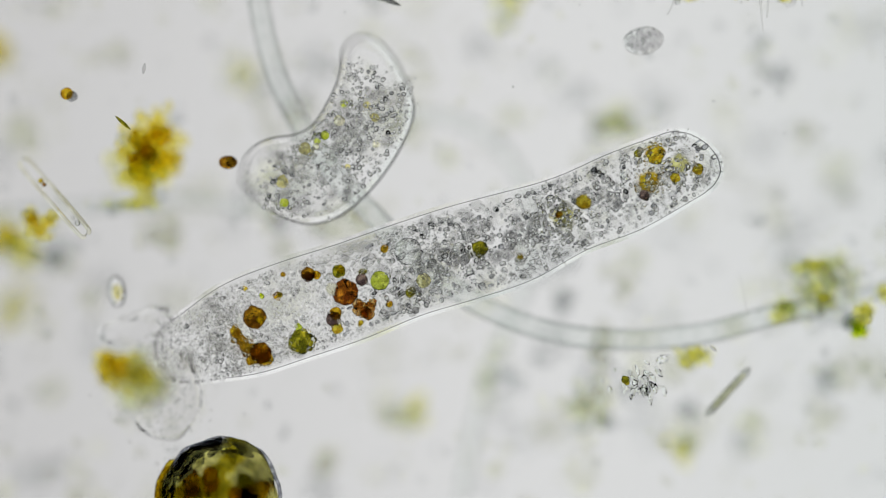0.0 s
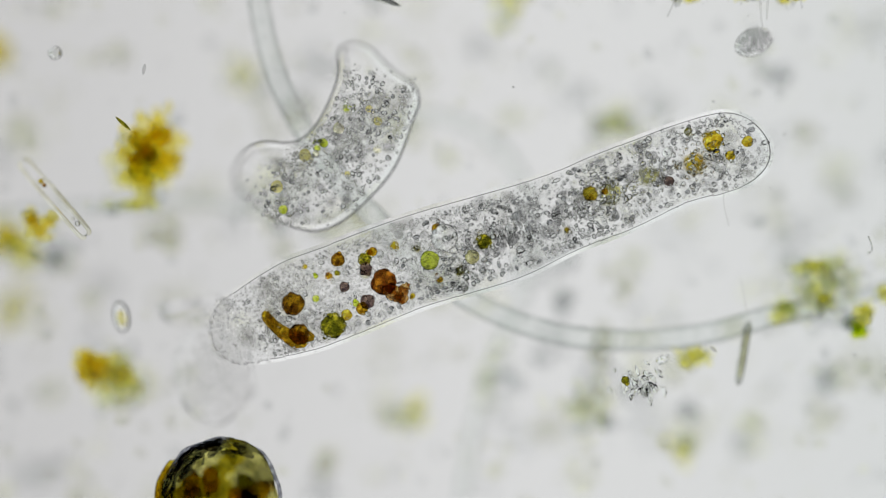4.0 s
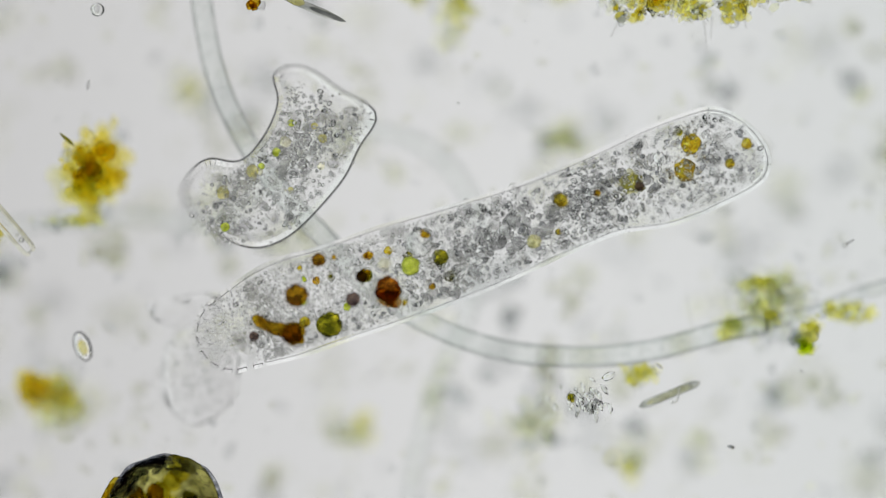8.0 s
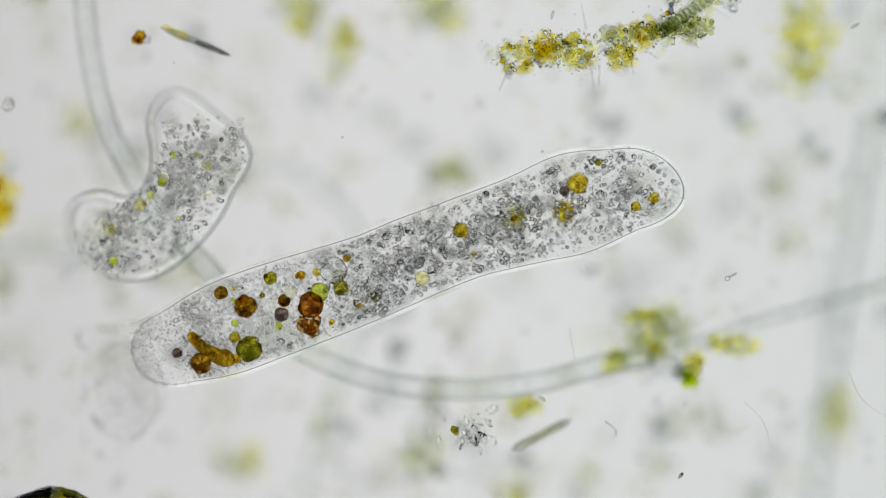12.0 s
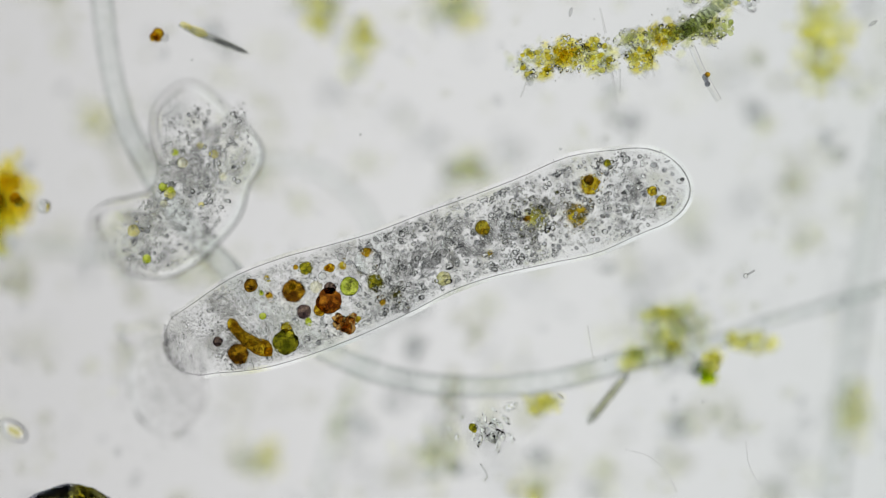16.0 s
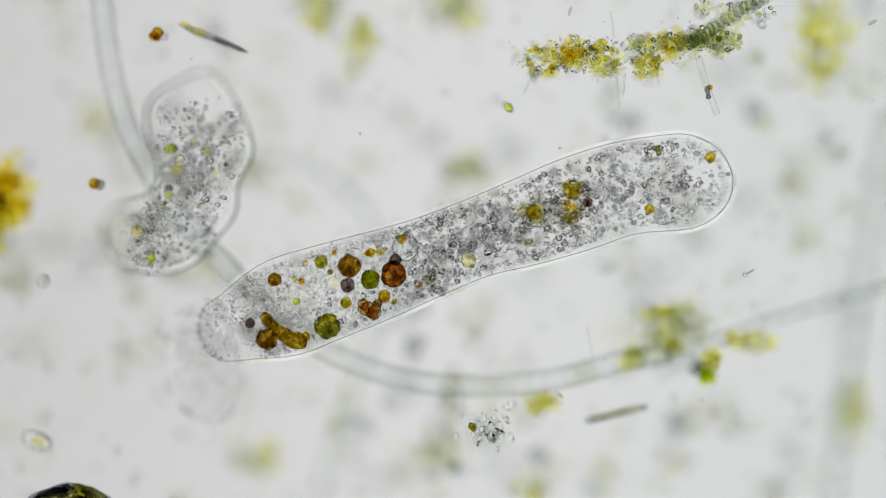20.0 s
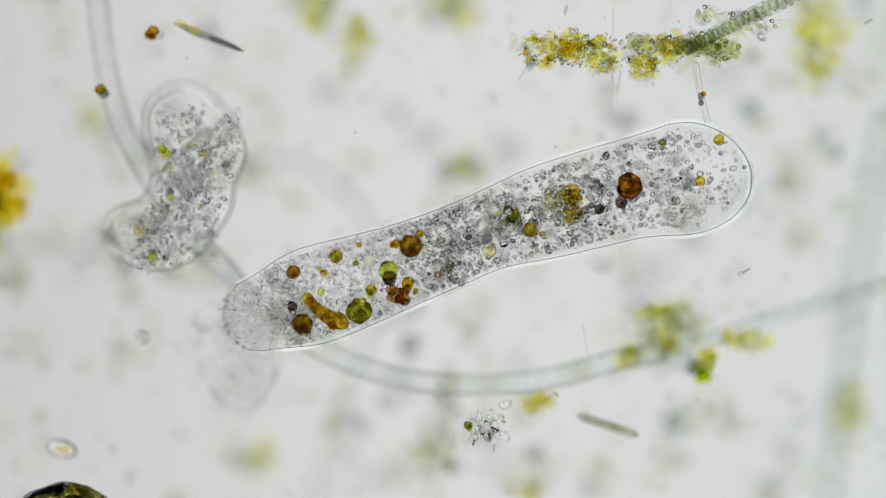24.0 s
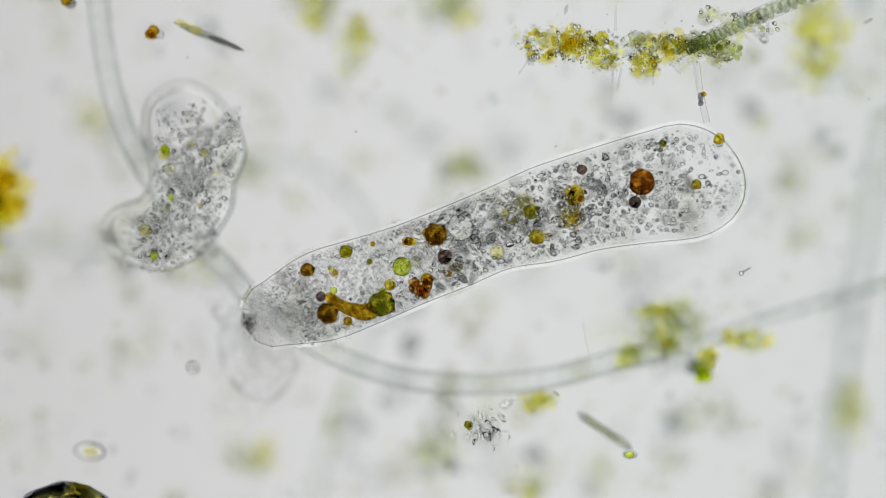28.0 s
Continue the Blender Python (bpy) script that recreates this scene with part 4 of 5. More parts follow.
    floc("faint pale crumbs of detritus", (1222, 385), 28, FLOC_PALE, -0.26, 16, (7, 13), 32)
    floc("long yellow blurred clump of algal debris", (1454, 72), (50, 84), FLOC_YELLOW, -0.12, 150, (7, 15), 39, FLOC_PALE)
    floc("faint grey crumbs of detritus", (700, 195), 30, FLOC_GREY, -0.26, 14, (6, 12), 34, FLOC_PALE)
    floc("faint grey green detritus", (622, 745), (30, 60), FLOC_PALE, -0.22, 34, (7, 14), 35, FLOC_GREY)
    floc("faint grey detritus below the strand", (1075, 158), 20, FLOC_GREY, -0.15, 14, (6, 12), 36, FLOC_PALE)
    floc("pale grey crumbs of detritus", (930, 640), 26, FLOC_GREY, -0.26, 12, (6, 12), 37, FLOC_PALE)


def walls(root, pts, radius, thick):
    """The two side walls of a filament, where the sheath is seen edge on."""
    line = smooth(pts, 4)
    for sign in (-1, 1):
        edge = []
        for i in range(0, len(line), 2):
            d = (line[min(i + 1, len(line) - 1)] - line[max(i - 1, 0)]).normalized()
            edge.append(line[i] + d.cross(Vector((0, 0, 1))) * radius * sign)
        part("side_wall", tube("side_wall", edge, thick, WALL, 8, 4), root, "grey side wall")


def build_threads():
    f1 = [(178, -60), (184, 30), (203, 150), (233, 240), (275, 320), (340, 408), (400, 470), (470, 545), (560, 610), (640, 648), (720, 672), (800, 682),
          (900, 682), (1000, 668), (1100, 640), (1180, 626)]
    root = tagged(new("algal_filament"), "long pale green jointed algal filament, curved", "algal filament", "algal filaments")
    pts = [at(x, y, -0.092 - 0.03 * (x > 1150)) for x, y in f1]
    part("sheath", tube("sheath", pts, 0.0178, FILAMENT, 18, 8), root)
    walls(root, pts, 0.0168, 0.0036)
    line = smooth(pts, 8)
    for i in range(6, len(line) - 2, 5):
        d = (line[i + 1] - line[i - 1]).normalized()
        e = d.cross(Vector((0, 0, 1))).normalized() * 0.0155
        part("cross_wall", tube("cross_wall", [line[i] - e, line[i], line[i] + e], 0.0006, TAIL, 6, 2), root)
    f4 = [(1176, 627), (1260, 606), (1340, 575), (1440, 545), (1568, 508), (1760, 450)]
    root = tagged(new("algal_filament"), "slim grey algal filament leaving the debris", "algal filament", "algal filaments")
    part("sheath", tube("sheath", [at(x, y, -0.13) for x, y in f4], 0.0115, WALL, 14, 8, None, 0.2), root)
    walls(root, [at(x, y, -0.13) for x, y in f4], 0.0095, 0.0030)
    f2 = [(-360, 470), (-130, 450), (30, 436), (120, 440), (200, 448), (280, 400), (350, 335), (430, 294), (520, 288), (600, 322), (652, 382), (680, 460), (672, 560),
          (642, 650), (606, 730), (575, 840), (555, 960)]
    root = tagged(new("algal_filament"), "thin faint algal filament looped below the amoebas", "algal filament", "algal filaments")
    part("sheath", tube("sheath", [at(x, y, -0.22) for x, y in f2], 0.0145, THREAD, 14, 8), root)
    walls(root, [at(x, y, -0.22) for x, y in f2], 0.0125, 0.0046)
    f3 = [(1575, 200), (1542, 400), (1516, 560), (1498, 700), (1476, 860), (1466, 980)]
    root = tagged(new("algal_filament"), "faint upright algal filament, far out of focus", "algal filament", "algal filaments")
    part("sheath", tube("sheath", [at(x, y, -0.24) for x, y in f3], 0.021, THREAD, 14, 8), root)
    walls(root, [at(x, y, -0.24) for x, y in f3], 0.018, 0.0062)
    # hair-thin threads
    ob = new("hair_thread", tube("hair_thread", [at(x, y, 0.03) for x, y in ((1040, 575), (1046, 610), (1052, 640))], 0.0008, TAIL, 6, 6))
    tagged(ob, "hair-thin clear thread in the water", "thread", "hair threads")

    def drifting(bend, *rows):
        ob = new("hair_thread", tube("hair_thread", [Vector((x, y, 0)) for x, y in bend], 0.0009, TAIL, 6, 6))
        tagged(ob, "hair-thin clear thread drifting in the water", "thread", "hair threads")
        movers.append((ob, [(t, (seen(t, x, y, 0.02), math.radians(a))) for t, x, y, a in rows]))

    drifting([(-0.03, 0.05), (0.0, 0.02), (0.014, -0.02), (0.012, -0.06)], (0, 2400, 600, 0), (10, 1610, 735, 10), (11, 1446, 738, 5), (12, 1348, 762, 0), (15, 1182, 800, 20), (17, 1145, 855, 36), (20, 1060, 980, 40), (28, 760, 1300, 40))
    drifting([(-0.02, 0.045), (-0.008, 0.0), (0.016, -0.03), (0.05, -0.055)], (0, 1900, 300, 0), (12, 1530, 700, 10), (15, 1372, 792, 0), (17, 1310, 870, -10), (19, 1250, 990, -10), (28, 900, 1500, -10))
    drifting([(0.01, 0.09), (-0.006, 0.03), (0.0, -0.03), (0.014, -0.07)], (0, 1150, 1000, 20), (2, 1225, 700, 10), (3, 1252, 545, 0), (4.5, 1300, 200, -10), (6, 1340, -150, -20), (28, 1500, -900, -20))


def capsule(length, radius, mat, name, flat=0.7, sharp=0.25):
    n = 20
    pts = [Vector((length * (i / n - 0.5), 0, 0)) for i in range(n + 1)]
    me = tube(name, pts, radius, mat, 12, 1, lambda f: max(0.12, min(1.0, (min(f, 1 - f) / sharp) ** 0.5 if sharp else 1)))
    for v in me.vertices:
        v.co.z *= flat
    return me


def build_diatoms():
    # a clear glass needle: a flat box-shaped diatom with two chambers
    root = tagged(new("needle_diatom"), "clear glassy needle-shaped diatom with square ends", "diatom")
    c, a = seen(0, 94, 350, 0.0), math.atan2(-(408 - 290), 148 - 42)
    root.matrix_basis = pose(c.x, c.y, -0.034, 0, -20, math.degrees(a))
    for y in (-0.0105, 0.0105):
        part("valve", tube("valve", [(-0.095, y * 0.25, 0), (-0.087, y * 0.9, 0), (-0.03, y, 0), (0.03, y, 0), (0.087, y * 0.9, 0), (0.095, y * 0.25, 0)], 0.0040, SILICA, 8, 5), root)
    part("girdle", capsule(0.19, 0.0112, SILICA_PALE, "girdle", 0.5, 0.05), root)
    for x, r, m in ((-0.04, 5, YELLOW), (-0.03, 4, BROWN), (0.068, 5, GRANULE), (0.055, 3, GRANULE)):
        part("plastid", blobs("plastid", [(x, 0.002, 0.004, r / 1000)], m, 2, 0.2), root)
    # the drifting needle below the filament
    root = tagged(new("drifting_needle"), "slim grey green needle-shaped diatom, drifting", "diatom")
    part("frustule", capsule(0.118, 0.0076, ROD, "frustule", 0.8, 0.12), root)
    part("plastid", capsule(0.09, 0.0050, FLOC_YELLOW, "plastid", 0.8, 0.2), root, "pale olive plastid")
    rows = []
    for t, x, y, a in ((0, 1290, 693, 47), (1, 1288, 691, 46), (1.5, 1279, 671, 18), (2, 1279, 679, 27), (2.2, 1277, 652, -14), (2.6, 1289, 632, -44), (3, 1300, 621, -72),
                       (3.5, 1315, 623, -93), (5.5, 1321, 635, -109), (6, 1330, 646, -158), (7, 1228, 677, -157), (8, 1185, 697, -158), (10, 1070, 731, -153), (12, 958, 770, -153)):
        rows.append((t, (seen(t, x, y, -0.068), math.radians(a))))
    for t, x, y, a in ((12.5, 961, 776, -153), (14.5, 984, 768, -153), (14.8, 986, 750, -177), (15, 990, 724, -207), (15.3, 1025, 698, -249), (15.6, 1059, 700, -289), (16, 1076, 705, -309),
                       (17, 1080, 716, -321), (18.5, 1089, 729, -342), (20, 1090, 733, -347), (21.5, 1088, 745, -365), (23.5, 1076, 752, -378), (25, 1075, 755, -380), (28, 1070, 763, -394)):
        rows.append((t, (seen(t, x, y, -0.068), math.radians(a))))
    movers.append((root, rows))
    # top left: short dark rod with golden bits
    root = tagged(new("rod_diatom"), "thin dark rod with a golden plastid", "diatom")
    root.matrix_basis = pose(*at(378, 68, -0.03), 0, 0, -22)
    part("frustule", capsule(0.135, 0.007, ROD, "frustule", 0.8, 0.3), root)
    part("plastid", blobs("plastid", [(-0.03, 0.002, 0.003, 0.012, 1.6, 0.7, 0.7, 0), (-0.055, 0.004, 0.002, 0.008, 1.6, 0.7, 0.7, 0)], FLOC_GOLD, 2, 0.3), root, "golden plastid")
    part("dark_band", capsule(0.066, 0.0040, CRUST, "dark_band", 0.8, 0.2), root, "dark brown band", Matrix.Translation((0.03, 0, 0.004)))
    root = tagged(new("brown_crumb"), "small golden brown crumb", "detritus")
    root.location = at(279, 58, -0.03)
    part("lump", lumpy("lump", 11, AMBER, 0.4, 3, 5), root)
    part("dark_lump", lumpy("dark_lump", 8, SHADE, 0.4, 2, 6), root, "grey lump", Matrix.Translation((0.012, -0.006, 0)))


def build_egg():
    root = tagged(new("cyst"), "olive yellow cyst with thin dark uneven shell", "cyst")
    root.location = seen(0, 393, 882, -0.02)
    part("shell", blobs("shell", [(0, 0, 0, 0.103, 1, 1, 0.6, 0)], SHELL, 4, 0.14, 3), root)
    r = random.Random(2)
    for k in range(10):
        arc = []
        for i in range(9):
            a = 2 * math.pi * (k + i / 8) / 10
            d = 0.104 * (1 + 0.05 * noise.noise(Vector((2.2 * math.cos(a), 2.2 * math.sin(a), 1))) + 0.02 * noise.noise(Vector((7 * math.cos(a), 7 * math.sin(a), 5))))
            arc.append(Vector((d * math.cos(a), d * math.sin(a), 0.0)))
        part("shell_rim", tube("shell_rim", arc, 0.0046, DARK_CRUST, 8, 3, None, 0.5), root, "dark rim of the shell")
    for i in range(46):
        a, d = r.uniform(0, 6.28), 0.085 * math.sqrt(r.random())
        m, l = ((YOLK, "yellow olive yolk lump"), (FLOC_GOLD, "golden yolk lump"), (SHADE, "grey yolk lump"), (YOLK, "yellow olive yolk lump"))[i % 4]
        if a < 1.3 and d > 0.03:
            m, l = SHADE, "grey yolk lump"
        part("yolk_lump", blobs("yolk_lump", [(0, 0, 0, r.uniform(0.014, 0.026), 1, 1, 0.7)], m, 2, 0.5, i), root, l, Matrix.Translation((d * math.cos(a), d * math.sin(a), r.uniform(-0.10, -0.03))))
    for a, d, m, l in ((0.35, 0.045, OLIVE, "olive yolk lump"), (0.15, 0.062, AMBER, "amber yolk lump"), (2.2, 0.035, AMBER, "amber yolk lump"), (2.75, 0.06, AMBER, "amber yolk lump"), (0.1, 0.03, AMBER, "amber yolk lump")):
        part("yolk_lump", blobs("yolk_lump", [(0, 0, 0, 0.02, 1.3, 0.8, 0.6)], m, 2, 0.5, int(a * 50)), root, l, Matrix.Translation((d * math.cos(a), d * math.sin(a), -0.05)))
    for i in range(130):
        a = math.radians(r.gauss(128, 30))
        d = 0.104 - abs(r.gauss(0, 0.014))
        ob = part("scale", crumb((DARK_CRUST, SHADE, CRUST, DARK_CRUST, CRUST, FLOC_GREY)[i % 6], i % 5), root)
        q = r.uniform(0.0030, 0.0068)
        ob.matrix_basis = Matrix.LocRotScale((d * math.cos(a), d * math.sin(a), r.uniform(0.0, 0.03)), Euler((0.3, 0.2, a + 1.57 + r.gauss(0, 0.3))), (q * 2.2, q * 0.8, q * 0.6))
    # golden crumbs put in for the lens's colour fringe left of the shell
    for a, d in ((158, 0.110), (166, 0.112), (173, 0.112), (180, 0.112), (187, 0.111), (150, 0.109)):
        a = math.radians(a)
        ob = part("golden_scale", crumb(YELLOW, 1), root, "golden colour fringe of the lens beside the shell")
        ob.matrix_basis = Matrix.LocRotScale((d * math.cos(a), d * math.sin(a), -0.01), Euler((0, 0, a + 1.57)), (0.017, 0.007, 0.006))


def build_crystals():
    root = tagged(new("crystal_heap"), "loose heap of clear angular crystal shards", "crystals")
    c = at(860, 765, 0.0)
    root.location = c
    r = random.Random(8)
    shard_meshes = [blobs("shard", [(0, 0, 0, 1.0)], CRYSTAL, 2, 0.55, 40 + k) for k in range(6)]
    for i in range(58):
        lie = i < 34
        x, y = (r.gauss(0.010, 0.012), r.gauss(0.0, 0.016)) if lie else (r.gauss(-0.012, 0.018), r.gauss(0.004, 0.013))
        ob = part("shard" if lie else "grain", shard_meshes[i % 6], root)
        q = r.uniform(0.0022, 0.0048)
        ob.matrix_basis = Matrix.LocRotScale((x, y, r.uniform(-0.04, 0.0)), Euler((r.uniform(-1, 1), r.uniform(-1, 1), r.gauss(-1.0, 0.6))), (q * (r.uniform(1.4, 3.6) if lie else 1.2), q, q))
    part("yellow_grain", blobs("yellow_grain", [(0, 0, 0, 0.0075), (0.004, -0.006, 0.003, 0.004)], OLIVE, 2, 0.3, 3), root, "yellow olive grain", Matrix.Translation((-0.024, 0.010, 0)))
    ob = new("clear_grain", blobs("clear_grain", [(0, 0, 0, 0.008, 1.5, 0.9, 0.8, 0.4)], CRYSTAL, 2, 0.3, 4))
    ob.location = at(904, 718, -0.035)
    tagged(ob, "tiny clear grain of silica", "grain")
    root = tagged(new("comma_speck"), "tiny dark comma-shaped speck", "speck")
    root.location = at(1324, 485, 0)
    part("head", blobs("head", [(-0.004, -0.002, 0, 0.0045)], GRANULE, 2, 0.2), root)
    part("tail", tube("tail", [(-0.002, 0, 0), (0.004, 0.003, 0), (0.012, 0.008, 0)], 0.0018, SHADE, 6, 4), root)


def build_strand():
    """The crusted strand of algae and debris at the upper edge."""
    root = tagged(new("algal_strand"), "strand crusted with yellow and green algal debris", "algal strand")
    base = at(1090, 90, 0)
    r = random.Random(21)
    way2 = [at(x, y, -0.01) - base for x, y in [(1190, 80), (1235, 58), (1290, 22), (1370, -28), (1470, -85)]]
    part("stem", tube("stem", way2, 0.0150, FLOC_PALE, 12, 6), root, "grey green cell thread")
    cells = smooth(way2, 7)
    for i in range(4, len(cells) - 1):
        d = cells[i] - cells[i - 1]
        part("stem_cell", blobs("stem_cell", [(0, 0, 0, 0.0125, 0.85, 1, 0.9, 0)], STEM, 2, 0.5, i), root, "grey green cell",
             Matrix.Translation(cells[i] + Vector((0, 0, 0.002))) @ Matrix.Rotation(math.atan2(d.y, d.x), 4, "Z"))
    bed = ((930, 100, FLOC_PALE), (965, 96, FLOC_PALE), (1000, 88, FLOC_GOLD), (1015, 92, FLOC_GOLD), (1040, 98, FLOC_YELLOW), (1065, 92, FLOC_PALE), (1075, 108, FLOC_YELLOW), (1125, 92, FLOC_GREY),
           (1140, 104, FLOC_YELLOW), (1155, 78, FLOC_YELLOW), (1170, 72, FLOC_GOLD), (1195, 74, FLOC_GREEN), (1215, 72, FLOC_GREEN), (1247, 68, FLOC_GREEN), (1272, 70, FLOC_YELLOW), (1262, 60, FLOC_GREEN))
    for x, y, m in bed:
        for i in range(26):
            ob = part("crust_bed", crumb(m if i % 4 else FLOC_GREY, i % 5), root)
            q = r.uniform(0.003, 0.0075)
            ob.matrix_basis = Matrix.LocRotScale(at(x + r.gauss(0, 14), y + r.gauss(0, 13), r.uniform(-0.05, -0.02)) - base, Euler((0, 0, r.uniform(0, 6.28))), (q * 1.4, q, q * 0.6))
    lumps = ((955, 100, 34, 26, 90, (FLOC_PALE, CRUST_YELLOW, FLOC_PALE, FLOC_GREY)), (1012, 92, 26, 26, 90, (CRUST_YELLOW, FLOC_YELLOW, CRUST_YELLOW, CRUST_GREEN)),
             (1062, 98, 26, 30, 90, (FLOC_YELLOW, FLOC_PALE, CRUST_YELLOW, CRUST_YELLOW)), (1122, 72, 34, 14, 60, (FLOC_YELLOW, FLOC_PALE, FLOC_GREEN, CRUST_YELLOW)),
             (1140, 108, 24, 18, 60, (FLOC_PALE, CRUST_YELLOW, FLOC_YELLOW, FLOC_GREY)), (1190, 70, 26, 15, 60, (CRUST_GREEN, CRUST_YELLOW, FLOC_GREEN, FLOC_GREY)),
             (1240, 64, 30, 20, 90, (CRUST_GREEN, FLOC_GREEN, FLOC_GREY, FLOC_YELLOW)), (1285, 66, 22, 16, 40, (FLOC_GREY, CRUST_GREEN, FLOC_PALE, FLOC_GREY)),
             (1320, 15, 40, 20, 50, (FLOC_GREEN, FLOC_GREY, FLOC_YELLOW, CRUST_GREEN)), (1250, 8, 26, 12, 36, (FLOC_GREY, FLOC_PALE, FLOC_GREEN, FLOC_GREY)))
    for x, y, sx, sy, count, stuffs in lumps:
        c = at(x, y, 0) - base
        for i in range(count):
            a, d = r.uniform(0, 6.28), math.sqrt(r.random())
            deep = i % 7 == 0
            q = r.uniform(0.006, 0.010) if deep else r.uniform(0.0020, 0.0052)
            rim = i % 4 == 1
            if rim:
                d = r.uniform(0.6, 1.25)
            ob = part("crust_grain" if rim else "crust_crumb", crumb(SHARD, i % 5) if rim else crumb(stuffs[int(2 + 1.9 * noise.noise(Vector((x * 0.3 + d * 3, a * 1.5, 0)))) % 4], i % 5), root)
            if rim:
                q *= 0.75
            ob.matrix_basis = Matrix.LocRotScale(c + Vector((math.cos(a) * d * sx / 1000, math.sin(a) * d * sy / 1000, r.uniform(-0.09, -0.04) if deep else r.uniform(-0.014, 0.012))),
                                                 Euler((0, 0, r.uniform(0, 6.28))), (q * 1.3, q, q))
    for x, y, m in bed:
        items = [(*(at(x + r.gauss(0, 14), y + r.gauss(0, 17), r.gauss(0, 0.008)) - base), r.uniform(0.0009, 0.0024)) for _ in range(40)]
        tagged(part("crust_grit", blobs("crust_grit", items, GRANULE if x % 2 else SPECK, 1, 0.3, x), root, "fine clear grains of the crust"), kind="stuff")
    for x0, y0, x1, y1 in ((938, 125, 921, 160), (1085, 130, 1090, 190), (1080, 60, 1074, 15), (1180, 100, 1205, 120), (1300, 30, 1335, 55), (1155, 120, 1160, 145), (1100, 125, 1097, 165), (1320, 8, 1390, 4)):
        a, b = at(x0, y0, 0.0) - base, at(x1, y1, 0.0) - base
        part("bristle", tube("bristle", [a, (a + b) / 2, b], 0.0020, SILICA_PALE, 6, 2, lambda f: 1 - 0.4 * f), root, "clear bristle")
    foot = at(1230, 96, 0) - base
    stalk = part("stalk", tube("stalk", [at(x, y, 0) - base - foot for x, y in [(1230, 96), (1240, 128), (1252, 160), (1268, 196)]], 0.0058, SILICA_PALE, 8, 4), root, "clear stalk")
    p = at(1249, 154, 0.003) - base - foot
    part("stalk_cell", blobs("stalk_cell", [(p.x, p.y, 0, 0.0070, 0.7, 1.2, 0.8, 0.3), (p.x + 0.002, p.y - 0.011, 0, 0.005)], DARK_CRUST, 2, 0.2), stalk, "dark blue grey cell on the stalk")
    part("stalk_drop", blobs("stalk_drop", [(p.x + 0.004, p.y + 0.006, 0.002, 0.005)], AMBER, 2, 0.2), stalk, "amber drop")
    movers.append((stalk, [(t, (foot, math.radians(a))) for t, a in ((0, 165), (11, 165), (12.5, 150), (13.5, 75), (14.5, 6), (17.5, 0), (21, -3), (28, -3))]))
    rows = []
    for t, dx, dy, a in ((0, -10, -50, 0), (6, -12, -46, 0), (8, -14, -40, 0), (9.5, -6, -28, 2), (11, -12, -21, 3), (12.5, -8, -12, 3), (14.5, -8, -6, 4), (17.5, 0, 0, 5),
                         (19, 6, 4, 2), (21, 8, 5, -2), (24, 11, 3, -6), (28, 13, -1, -8)):
        rows.append((t, (base + Vector((dx / 1000, -dy / 1000, 0)), math.radians(a))))
    movers.append((root, rows))


